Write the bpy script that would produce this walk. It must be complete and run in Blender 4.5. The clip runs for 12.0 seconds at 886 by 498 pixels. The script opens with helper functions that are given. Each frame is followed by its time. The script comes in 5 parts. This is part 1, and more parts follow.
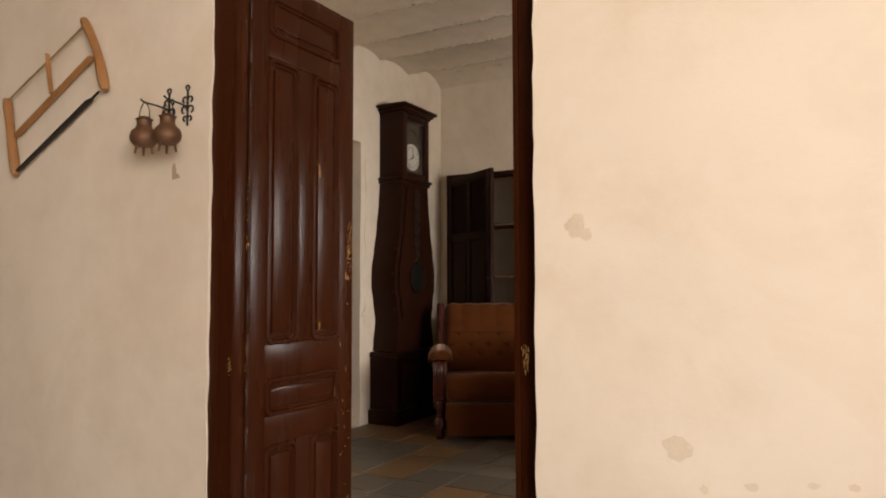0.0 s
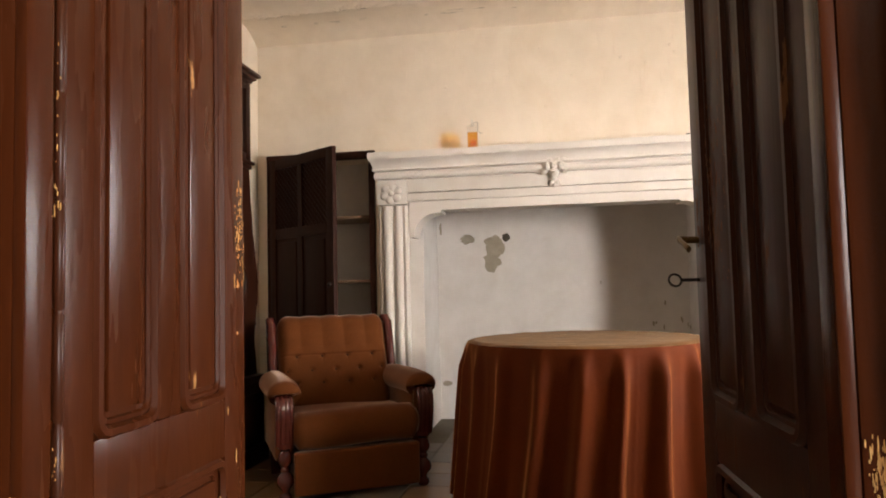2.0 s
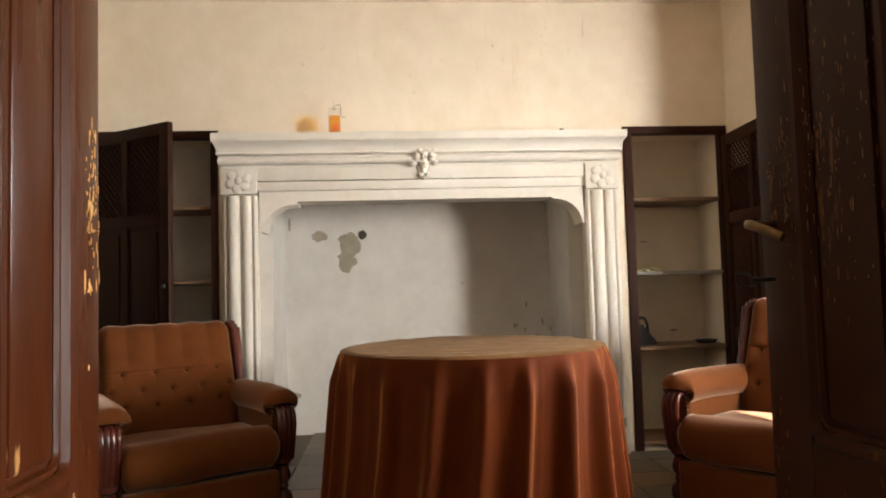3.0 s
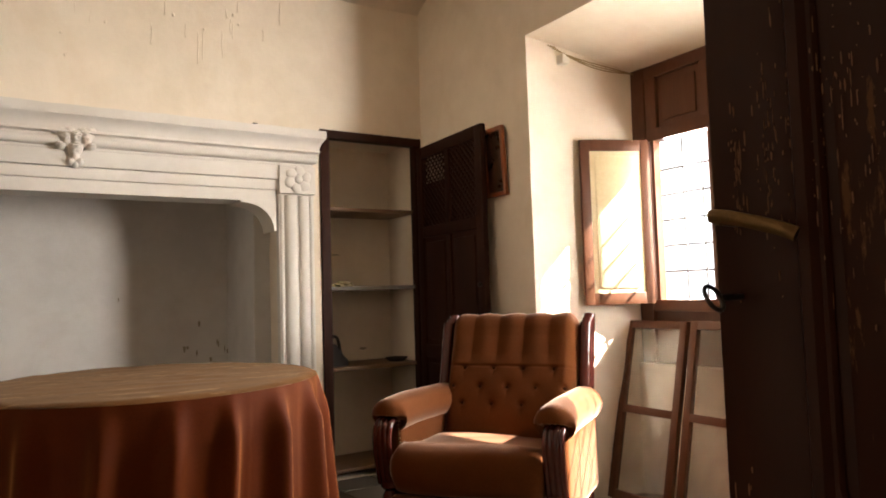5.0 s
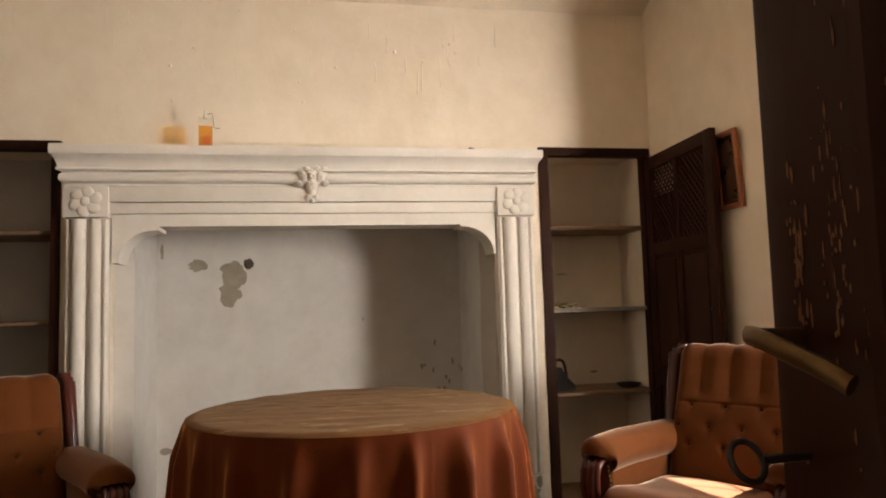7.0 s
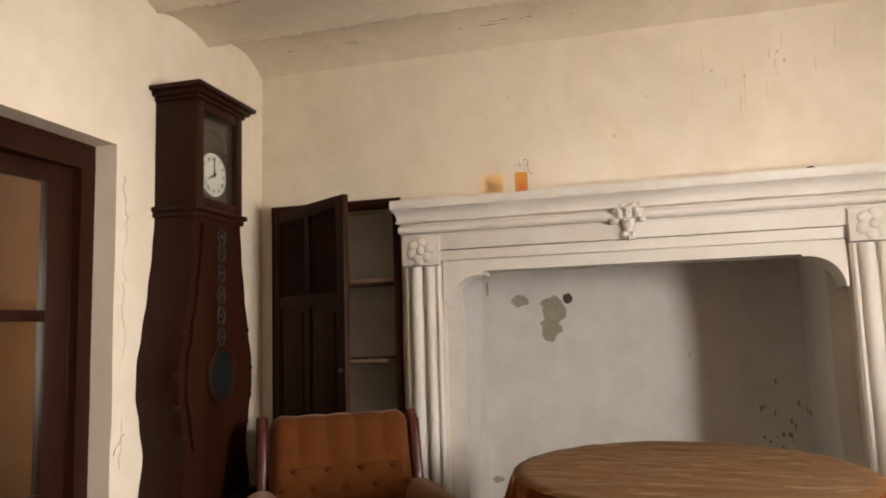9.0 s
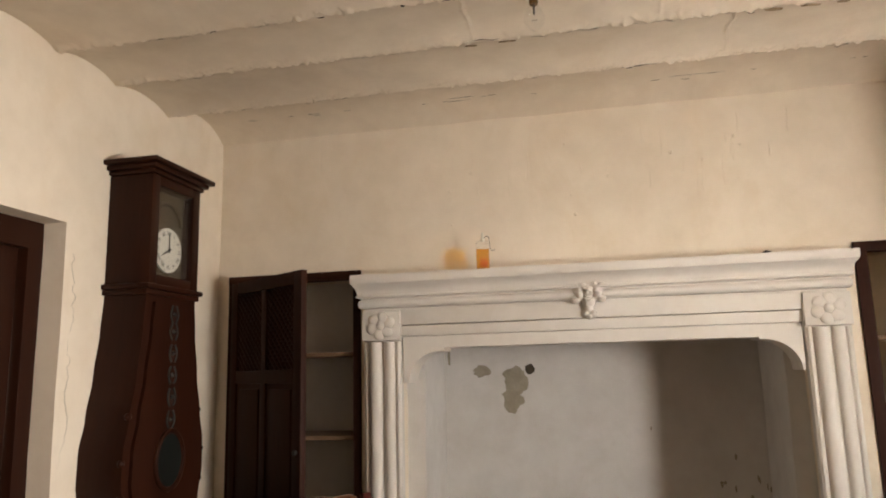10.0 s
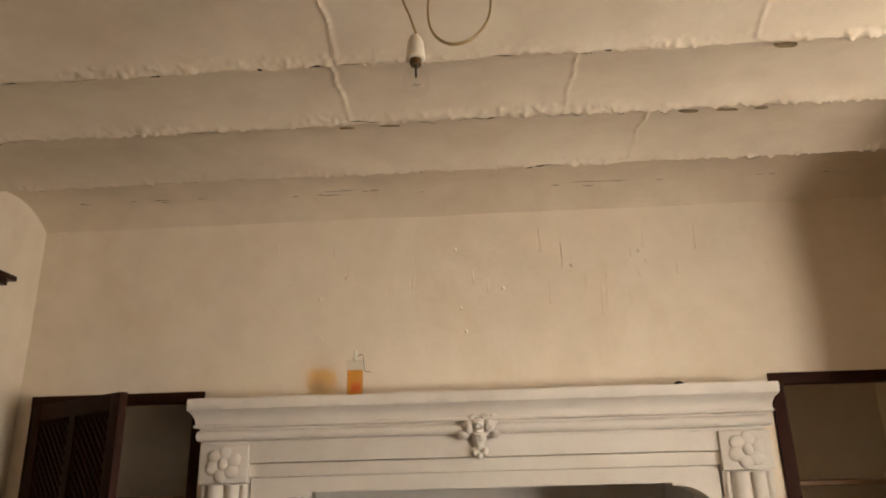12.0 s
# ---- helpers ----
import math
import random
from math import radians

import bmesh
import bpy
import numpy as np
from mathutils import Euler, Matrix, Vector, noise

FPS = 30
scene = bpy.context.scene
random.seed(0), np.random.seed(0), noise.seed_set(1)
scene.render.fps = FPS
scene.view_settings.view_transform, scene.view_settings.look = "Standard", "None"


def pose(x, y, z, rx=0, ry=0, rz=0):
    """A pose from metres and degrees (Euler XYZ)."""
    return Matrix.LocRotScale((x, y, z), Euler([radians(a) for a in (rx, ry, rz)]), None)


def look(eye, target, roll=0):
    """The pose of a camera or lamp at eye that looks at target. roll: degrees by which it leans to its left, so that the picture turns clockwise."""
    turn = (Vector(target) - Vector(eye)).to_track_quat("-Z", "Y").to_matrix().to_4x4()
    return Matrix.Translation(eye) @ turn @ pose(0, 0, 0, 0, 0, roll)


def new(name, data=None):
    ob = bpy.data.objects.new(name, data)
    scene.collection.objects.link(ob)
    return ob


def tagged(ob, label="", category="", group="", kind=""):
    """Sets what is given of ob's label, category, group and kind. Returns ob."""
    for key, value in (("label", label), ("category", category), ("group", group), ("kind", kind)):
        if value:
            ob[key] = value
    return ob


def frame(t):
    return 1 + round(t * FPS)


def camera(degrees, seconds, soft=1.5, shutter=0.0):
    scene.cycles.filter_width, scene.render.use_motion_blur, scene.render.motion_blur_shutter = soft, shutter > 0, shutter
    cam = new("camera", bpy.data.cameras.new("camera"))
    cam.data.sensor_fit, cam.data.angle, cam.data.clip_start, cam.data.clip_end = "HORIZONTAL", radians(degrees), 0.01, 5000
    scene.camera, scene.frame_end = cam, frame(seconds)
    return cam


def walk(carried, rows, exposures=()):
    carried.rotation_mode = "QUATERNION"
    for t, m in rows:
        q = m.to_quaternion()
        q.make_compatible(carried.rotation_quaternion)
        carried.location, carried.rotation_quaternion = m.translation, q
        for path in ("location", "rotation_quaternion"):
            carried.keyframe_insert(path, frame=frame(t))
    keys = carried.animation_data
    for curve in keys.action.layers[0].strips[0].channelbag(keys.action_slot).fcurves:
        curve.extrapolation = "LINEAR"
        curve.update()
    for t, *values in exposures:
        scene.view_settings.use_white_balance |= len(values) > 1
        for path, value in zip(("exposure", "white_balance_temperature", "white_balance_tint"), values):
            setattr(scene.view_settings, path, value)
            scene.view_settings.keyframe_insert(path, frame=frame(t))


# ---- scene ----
cam = camera(64.5, 12.0, soft=1.9)
PATH = [
    (0, (-0.001, -0.015, 1.031), (-0.967, 1.732, 1.143), -0.1),
    (0.5, (-0.289, 0.103, 1.022), (-1.102, 1.927, 1.136), -0.4),
    (1, (-0.544, 0.302, 1.032), (-1.102, 2.219, 1.146), -0.7),
    (1.5, (-0.748, 0.568, 1.064), (-1.2, 2.513, 1.18), -0.9),
    (1.9, (-0.916, 0.757, 1.052), (-1.279, 2.72, 1.172), -1.2),
    (2, (-0.943, 0.795, 1.048), (-1.281, 2.762, 1.168), -1.4),
    (2.2, (-1.031, 0.869, 1.06), (-1.281, 2.85, 1.177), -1.3),
    (2.5, (-1.125, 1.014, 1.053), (-1.23, 3.008, 1.169), -1.4),
    (4.5, (-1.364, 1.638, 1.092), (-0.46, 3.418, 1.205), -1.5),
    (5, (-1.298, 1.744, 1.07), (-0.232, 3.425, 1.195), -1.7),
    (5.5, (-1.324, 1.786, 1.096), (-0.105, 3.365, 1.215), -1.8),
    (6, (-1.172, 1.805, 1.112), (0.040, 3.368, 1.238), -1.9),
    (6.5, (-1.053, 1.76, 1.147), (-0.21, 3.568, 1.296), -1.8),
    (7, (-1.004, 1.758, 1.159), (-0.632, 3.717, 1.322), -1.7),
    (7.5, (-0.988, 1.765, 1.14), (-0.968, 3.758, 1.317), -1.5),
    (9.3, (-1.005, 1.816, 1.354), (-1.532, 3.729, 1.602), -1.6),
    (9.5, (-0.958, 1.821, 1.387), (-1.487, 3.73, 1.662), -1.4),
    (10, (-0.969, 1.827, 1.492), (-1.377, 3.755, 1.831), -1.5),
    (10.5, (-0.961, 1.87, 1.532), (-1.305, 3.795, 1.952), -1.5),
    (11, (-0.957, 1.98, 1.577), (-1.209, 3.901, 2.074), -1.4),
    (11.5, (-0.943, 2.169, 1.631), (-1.085, 4.082, 2.196), -1.4),
    (12, (-0.967, 2.377, 1.652), (-1.062, 4.276, 2.274), -1.5),
]
EXPOSURES = [(0, 2.98, 6500, 12), (0.5, 3.04, 6450, 12), (1.0, 3.22, 6350, 14), (1.5, 3.55, 6400, 16), (2.0, 4.05, 6350, 13), (2.5, 4.17, 6200, 5), (4.5, 3.88, 6250, 10), (5.5, 3.70, 6550, 10),
             (6.5, 3.62, 6800, 12), (7.5, 3.85, 6450, 10), (9.5, 3.68, 6400, 10), (10.5, 3.48, 6550, 11), (12, 3.26, 7000, 11)]
walk(cam, [(t, look(eye, target, roll)) for t, eye, target, roll in PATH], EXPOSURES)

# ---- light ----
SUN = Vector((-0.75, 0.67, -0.82)).normalized()
world = bpy.data.worlds.new("sky")
scene.world = world
world.use_nodes = True
wn = world.node_tree.nodes
sky = wn.new("ShaderNodeTexSky")
sky.sky_type, sky.sun_disc = "NISHITA", False
sky.sun_elevation = math.asin(-SUN.z)
sky.sun_rotation = math.atan2(-SUN.x, -SUN.y)
world.node_tree.links.new(sky.outputs[0], wn["Background"].inputs[0])
wn["Background"].inputs[1].default_value = 0.05


def lamp(name, kind, m, energy, color=(1, 1, 1), size=(1, 1), angle=0.5, spread=180):
    data = bpy.data.lights.new(name, kind)
    data.energy, data.color = energy, color
    if kind == "SUN":
        data.angle = radians(angle)
    else:
        data.shape, data.size, data.size_y, data.spread = "RECTANGLE", size[0], size[1], radians(spread)
    ob = new(name, data)
    ob.matrix_world = m
    return ob


lamp("sun", "SUN", look((6, -4, 7), Vector((6, -4, 7)) + SUN), 5.0, (1.0, 0.93, 0.82))
# daylight in the open window lights of the niche
lamp("window_daylight", "AREA", look((1.84, 4.115, 1.50), (0.8, 3.35, 1.10)), 7.0, (1.0, 0.95, 0.89), (0.36, 0.84), spread=115)
lamp("window_daylight", "AREA", look((2.02, 2.86, 1.52), (0.0, 5.20, 2.15)), 12.5, (1.0, 0.94, 0.86), (0.80, 0.90), spread=135)
# daylight from an added, unseen window of the entrance room, right of the first eye
lamp("window_daylight", "AREA", look((2.36, -1.65, 1.55), (-2.0, -0.4, 1.45)), 29, (1.0, 0.91, 0.84), (1.9, 1.3))

# daylight from an assumed, unseen window of the side room, tinted as by ochre walls
lamp("window_daylight", "AREA", look((-4.78, 3.22, 1.5), (1.0, 4.9, 1.7)), 1.6, (1.0, 0.80, 0.52), (0.95, 1.15))


# ---- materials ----
def ramp(nt, fac, stops):
    n = nt.nodes.new("ShaderNodeValToRGB")
    el = n.color_ramp.elements
    while len(el) < len(stops):
        el.new(0.5)
    for e, (p, c) in zip(el, stops):
        e.position, e.color = p, (*c, 1)
    nt.links.new(fac, n.inputs[0])
    return n.outputs[0]


def noise_node(nt, coord, scale, detail=5, rough=0.55, stretch=None, distortion=0.0):
    if stretch:
        mp = nt.nodes.new("ShaderNodeMapping")
        mp.inputs["Scale"].default_value = stretch
        nt.links.new(coord, mp.inputs[0])
        coord = mp.outputs[0]
    n = nt.nodes.new("ShaderNodeTexNoise")
    n.inputs["Scale"].default_value, n.inputs["Detail"].default_value, n.inputs["Roughness"].default_value = scale, detail, rough
    n.inputs["Distortion"].default_value = distortion
    nt.links.new(coord, n.inputs["Vector"])
    return n.outputs["Fac"]


def mix_color(nt, fac, a, b, mode="MIX"):
    n = nt.nodes.new("ShaderNodeMix")
    n.data_type, n.blend_type = "RGBA", mode
    for sock, v in ((n.inputs[0], fac), (n.inputs[6], a), (n.inputs[7], b)):
        if isinstance(v, (int, float)):
            sock.default_value = v
        elif isinstance(v, tuple):
            sock.default_value = (*v, 1)
        else:
            nt.links.new(v, sock)
    return n.outputs[2]


def maths(nt, op, a, b=0.0):
    n = nt.nodes.new("ShaderNodeMath")
    n.operation = op
    for sock, v in ((n.inputs[0], a), (n.inputs[1], b)):
        if isinstance(v, (int, float)):
            sock.default_value = v
        else:
            nt.links.new(v, sock)
    return n.outputs[0]


def base_material(name):
    m = bpy.data.materials.new(name)
    m.use_nodes = True
    nt = m.node_tree
    coord = nt.nodes.new("ShaderNodeTexCoord").outputs["Object"]
    return m, nt, coord, nt.nodes["Principled BSDF"]


def surface(name, dark, light, scale=6.0, fine=60.0, rough=0.6, bump=0.2, depth=0.01, metal=0.0, sheen=0.0, sheen_tint=(1, 1, 1),
            spec=0.5, stretch=None, wear=None, wear_at=0.68, wear_scale=14.0, wear_stretch=None, rough_var=0.15, each=0.0):
    """Two-scale noise between two colours, with fine relief and optional worn spots."""
    m, nt, co, p = base_material(name)
    big = noise_node(nt, co, scale, 5, 0.6, stretch)
    small = noise_node(nt, co, fine, 4, 0.6, stretch)
    f = maths(nt, "ADD", maths(nt, "MULTIPLY", big, 0.65), maths(nt, "MULTIPLY", small, 0.35))
    col = ramp(nt, f, [(0.3, dark), (0.7, light)])
    if each:
        info = nt.nodes.new("ShaderNodeObjectInfo")
        v = maths(nt, "ADD", maths(nt, "MULTIPLY", info.outputs["Random"], each), 1 - each / 2)
        hsv = nt.nodes.new("ShaderNodeHueSaturation")
        nt.links.new(v, hsv.inputs["Value"])
        nt.links.new(col, hsv.inputs["Color"])
        col = hsv.outputs[0]
    r = maths(nt, "ADD", maths(nt, "MULTIPLY", big, rough_var * 2), rough - rough_var)
    if wear:
        w = noise_node(nt, co, wear_scale, 6, 0.65, wear_stretch)
        wf = ramp(nt, w, [(wear_at, (0, 0, 0)), (wear_at + 0.03, (1, 1, 1))])
        col = mix_color(nt, wf, col, wear)
        r = maths(nt, "ADD", r, maths(nt, "MULTIPLY", wf, 0.3))
    nt.links.new(col, p.inputs["Base Color"])
    nt.links.new(r, p.inputs["Roughness"])
    p.inputs["Metallic"].default_value = metal
    p.inputs["Specular IOR Level"].default_value = spec
    if sheen:
        p.inputs["Sheen Weight"].default_value = sheen
        p.inputs["Sheen Roughness"].default_value = 0.35
        p.inputs["Sheen Tint"].default_value = (*sheen_tint, 1)
    b = nt.nodes.new("ShaderNodeBump")
    b.inputs["Strength"].default_value, b.inputs["Distance"].default_value = bump, depth
    nt.links.new(f, b.inputs["Height"])
    nt.links.new(b.outputs[0], p.inputs["Normal"])
    return m


def plaster(name, dark, light, stain, flake=None, flake_at=0.7, bump=0.5):
    """Limewashed plaster: trowel waves, fine grain, faint yellow stains and, if wanted, flaked spots."""
    m, nt, co, p = base_material(name)
    wave = noise_node(nt, co, 1.1, 3, 0.5, (1, 1, 0.55), 0.6)
    mid = noise_node(nt, co, 7, 5, 0.6)
    fine = noise_node(nt, co, 90, 4, 0.6)
    col = ramp(nt, maths(nt, "ADD", maths(nt, "MULTIPLY", wave, 0.6), maths(nt, "MULTIPLY", mid, 0.4)), [(0.35, dark), (0.6, light)])
    st = noise_node(nt, co, 2.3, 6, 0.65, (1, 1, 0.7), 1.2)
    col = mix_color(nt, ramp(nt, st, [(0.52, (0, 0, 0)), (0.72, (0.38, 0.38, 0.38))]), col, stain)
    if flake:
        fl = noise_node(nt, co, 5, 5, 0.55)
        ff = ramp(nt, fl, [(flake_at, (0, 0, 0)), (flake_at + 0.012, (1, 1, 1))])
        col = mix_color(nt, ff, col, flake)
    nt.links.new(col, p.inputs["Base Color"])
    p.inputs["Roughness"].default_value = 0.88
    p.inputs["Specular IOR Level"].default_value = 0.25
    h = maths(nt, "ADD", maths(nt, "MULTIPLY", wave, 1.7), maths(nt, "ADD", maths(nt, "MULTIPLY", mid, 0.28), maths(nt, "MULTIPLY", fine, 0.03)))
    b = nt.nodes.new("ShaderNodeBump")
    b.inputs["Strength"].default_value, b.inputs["Distance"].default_value = bump, 0.02
    nt.links.new(h, b.inputs["Height"])
    nt.links.new(b.outputs[0], p.inputs["Normal"])
    return m


def thin_glass(name, dust=0.012, tint=(1, 1, 1)):
    """A flat pane: clear, with a gloss and a film of dust."""
    m, nt, co, p = base_material(name)
    t = nt.nodes.new("ShaderNodeBsdfTransparent")
    t.inputs["Color"].default_value = (*tint, 1)
    gl = nt.nodes.new("ShaderNodeBsdfGlossy")
    gl.inputs["Roughness"].default_value = 0.03
    lw = nt.nodes.new("ShaderNodeLayerWeight")
    lw.inputs["Blend"].default_value = 0.5
    fr = maths(nt, "ADD", maths(nt, "MULTIPLY", maths(nt, "POWER", lw.outputs["Facing"], 4.0), 0.3), 0.03)
    a, c = nt.nodes.new("ShaderNodeMixShader"), nt.nodes.new("ShaderNodeMixShader")
    nt.links.new(fr, a.inputs[0])
    nt.links.new(t.outputs[0], a.inputs[1])
    nt.links.new(gl.outputs[0], a.inputs[2])
    d = nt.nodes.new("ShaderNodeBsdfDiffuse")
    d.inputs["Color"].default_value = (0.5, 0.48, 0.42, 1)
    f = maths(nt, "MULTIPLY", noise_node(nt, co, 5, 6, 0.7), dust * 2)
    nt.links.new(f, c.inputs[0])
    nt.links.new(a.outputs[0], c.inputs[1])
    nt.links.new(d.outputs[0], c.inputs[2])
    nt.links.new(c.outputs[0], nt.nodes["Material Output"].inputs["Surface"])
    return m


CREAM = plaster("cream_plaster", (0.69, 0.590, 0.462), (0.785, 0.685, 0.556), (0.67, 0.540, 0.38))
# ceiling cream set darker than the walls, standing in for weaker light up there
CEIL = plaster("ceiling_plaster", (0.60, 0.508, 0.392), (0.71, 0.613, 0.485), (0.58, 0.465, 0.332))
WHITE = plaster("white_limewash", (0.60, 0.548, 0.486), (0.685, 0.635, 0.572), (0.60, 0.525, 0.44))
HEARTH = plaster("hearth_limewash", (0.585, 0.545, 0.505), (0.685, 0.648, 0.608), (0.56, 0.50, 0.43))
MORTAR = surface("bare_mortar", (0.26, 0.22, 0.16), (0.38, 0.33, 0.25), 18, 120, 0.95, 0.6)
HOLE = surface("ochre_mortar", (0.20, 0.14, 0.075), (0.32, 0.24, 0.135), 18, 120, 0.95, 0.6)
CHIP = surface("pinkish_chip", (0.40, 0.27, 0.18), (0.50, 0.36, 0.25), 14, 90, 0.95, 0.4)
PATCH = surface("grey_patch", (0.64, 0.53, 0.39), (0.73, 0.62, 0.47), 10, 90, 0.95, 0.3)
DOORPAINT = surface("brown_gloss_paint", (0.028, 0.0066, 0.0017), (0.048, 0.0122, 0.0032), 5, 70, 0.27, 0.26, 0.006, spec=0.11, stretch=(1, 1, 0.12),
                    wear=(0.30, 0.15, 0.05), wear_at=0.70, wear_scale=16, wear_stretch=(1, 1, 0.25))
DARKPAINT = surface("scuffed_brown_paint", (0.026, 0.0075, 0.0029), (0.041, 0.0122, 0.0046), 5, 70, 0.34, 0.15, 0.006, spec=0.14, stretch=(1, 1, 0.12),
                    wear=(0.13, 0.06, 0.025), wear_at=0.63, wear_scale=30, wear_stretch=(1, 1, 0.22))
SCRATCH = surface("scratched_wood", (0.14, 0.062, 0.027), (0.28, 0.135, 0.062), 40, 120, 0.8, 0.3)
BAREWOOD = surface("bare_yellow_wood", (0.42, 0.22, 0.06), (0.60, 0.36, 0.12), 30, 120, 0.7, 0.4)
WALNUT = surface("dark_walnut", (0.0155, 0.0044, 0.0020), (0.030, 0.0088, 0.0039), 7, 60, 0.40, 0.2, 0.004, spec=0.13, stretch=(1, 1, 0.1))
CABWOOD = surface("dark_cabinet_wood", (0.020, 0.0070, 0.0042), (0.040, 0.0145, 0.0085), 7, 60, 0.55, 0.2, 0.004, spec=0.08, stretch=(1, 1, 0.1))
MAHOGANY = surface("polished_mahogany", (0.045, 0.008, 0.006), (0.080, 0.016, 0.010), 9, 60, 0.18, 0.08, 0.003)
WINWOOD = surface("window_brown_paint", (0.080, 0.028, 0.012), (0.120, 0.045, 0.019), 8, 70, 0.45, 0.2, 0.004, spec=0.25, stretch=(1, 1, 0.15))
CREAMWOOD = surface("cream_shutter_paint", (0.62, 0.50, 0.28), (0.74, 0.62, 0.38), 6, 60, 0.5, 0.15, 0.004)
SHELFWOOD = surface("worn_shelf_wood", (0.13, 0.075, 0.04), (0.22, 0.13, 0.07), 8, 60, 0.65, 0.25, 0.004, stretch=(0.12, 1, 1))
SAWWOOD = surface("honey_wood", (0.24, 0.105, 0.032), (0.36, 0.175, 0.056), 12, 90, 0.5, 0.2, 0.004)
VELVET = surface("brown_velvet", (0.076, 0.0225, 0.0058), (0.112, 0.035, 0.0098), 4, 120, 0.85, 0.25, 0.004, spec=0.05, sheen=0.42, sheen_tint=(1.0, 0.74, 0.56))
# velvet buttons coloured darker, for the shade in the tufting dimples
BUTTON = surface("dimple_shade_button", (0.035, 0.012, 0.005), (0.055, 0.020, 0.008), 9, 90, 0.9, 0.2, 0.002, spec=0.05)
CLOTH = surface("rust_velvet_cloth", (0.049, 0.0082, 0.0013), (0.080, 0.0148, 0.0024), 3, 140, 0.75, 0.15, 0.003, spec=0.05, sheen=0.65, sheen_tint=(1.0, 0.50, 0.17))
# top of the cloth: paler and browner than the skirt, with tan streaks
CLOTHTOP = surface("paler_velvet_cloth", (0.074, 0.029, 0.0080), (0.140, 0.064, 0.0205), 5, 30, 0.85, 0.35, 0.006, spec=0.04, sheen=0.05, sheen_tint=(1.0, 0.8, 0.55), stretch=(1, 2.2, 1),
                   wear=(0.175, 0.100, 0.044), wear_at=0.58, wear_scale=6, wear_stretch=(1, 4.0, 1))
IRON = surface("dark_iron", (0.022, 0.019, 0.017), (0.05, 0.042, 0.036), 30, 120, 0.5, 0.3, 0.002, metal=0.7)
BRASS = surface("aged_brass", (0.10, 0.058, 0.022), (0.19, 0.115, 0.045), 30, 120, 0.38, 0.2, 0.002, metal=0.9)
COPPER = surface("aged_copper", (0.10, 0.048, 0.024), (0.17, 0.085, 0.042), 22, 100, 0.58, 0.3, 0.002, metal=0.5)
SOOT = surface("dark_hole", (0.012, 0.010, 0.008), (0.03, 0.025, 0.02), 20, 90, 0.95, 0.3)
ENAMEL = surface("white_enamel", (0.50, 0.48, 0.41), (0.60, 0.58, 0.50), 6, 60, 0.3, 0.03, 0.001)
CRACK = surface("crack_shadow_mortar", (0.035, 0.026, 0.018), (0.10, 0.078, 0.055), 30, 120, 0.95, 0.5)
INK = surface("black_ink", (0.01, 0.01, 0.01), (0.02, 0.02, 0.02), 20, 80, 0.6, 0.05, 0.001)
PORCELAIN = surface("white_porcelain", (0.60, 0.54, 0.44), (0.70, 0.64, 0.53), 20, 90, 0.35, 0.05, 0.001)
CABLE = surface("yellowed_cable", (0.22, 0.14, 0.05), (0.32, 0.22, 0.09), 20, 90, 0.5, 0.1, 0.001)
RAG = surface("dusty_rag", (0.36, 0.29, 0.14), (0.50, 0.42, 0.24), 14, 90, 0.95, 0.5)
LABELRED = surface("red_label", (0.55, 0.10, 0.02), (0.65, 0.16, 0.03), 12, 80, 0.6, 0.05, 0.001)
PICTURE = surface("dark_painting", (0.012, 0.010, 0.009), (0.11, 0.045, 0.02), 9, 40, 0.3, 0.1, 0.001)
FRAMEWOOD = surface("orange_frame_wood", (0.22, 0.065, 0.02), (0.32, 0.10, 0.03), 8, 70, 0.35, 0.15, 0.002)
TERRA = surface("terracotta_tile", (0.13, 0.070, 0.030), (0.23, 0.135, 0.062), 9, 60, 0.42, 0.35, 0.004, each=0.35)
SLATE = surface("grey_cement_tile", (0.085, 0.068, 0.049), (0.16, 0.132, 0.098), 9, 60, 0.45, 0.35, 0.004, each=0.35)
GROUT = surface("floor_grout", (0.10, 0.08, 0.055), (0.16, 0.135, 0.10), 20, 90, 0.9, 0.4)
EARTH = surface("pale_earth", (0.34, 0.30, 0.24), (0.45, 0.41, 0.34), 2, 20, 0.95, 0.4)
PANE = thin_glass("window_glass")
DUSTYPANE = thin_glass("dusty_glass", 0.16)
CLEAR = thin_glass("clear_glass", 0.05)
OIL = thin_glass("amber_oil", 0.02, (0.98, 0.70, 0.24))


# ---- mesh helpers ----
def part(name, bm, material, parent=None, label="", sharp=38, at=None):
    me = bpy.data.meshes.new(name)
    bm.normal_update()
    bm.to_mesh(me)
    bm.free()
    me.materials.append(material)
    me.shade_smooth()
    me.set_sharp_from_angle(angle=radians(sharp))
    ob = new(name, me)
    if parent:
        ob.parent = parent
    if at:
        ob.matrix_basis = at
    if label:
        ob["label"] = label
    return ob


def thing(name, m, label, category, group=""):
    ob = new(name)
    ob.empty_display_size = 0.05
    ob.matrix_world = m
    return tagged(ob, label, category, group)


def box(bm, x0, x1, y0, y1, z0, z1, bevel=0.0, m=None, seg=2):
    res = bmesh.ops.create_cube(bm, size=1)
    vs = res["verts"]
    for v in vs:
        v.co = Vector(((x0 + x1) / 2 + v.co.x * (x1 - x0), (y0 + y1) / 2 + v.co.y * (y1 - y0), (z0 + z1) / 2 + v.co.z * (z1 - z0)))
        if m:
            v.co = m @ v.co
    if bevel:
        es = list({e for v in vs for e in v.link_edges})
        bmesh.ops.bevel(bm, geom=es, offset=bevel, segments=seg, affect="EDGES", profile=0.6, clamp_overlap=True)
    return bm


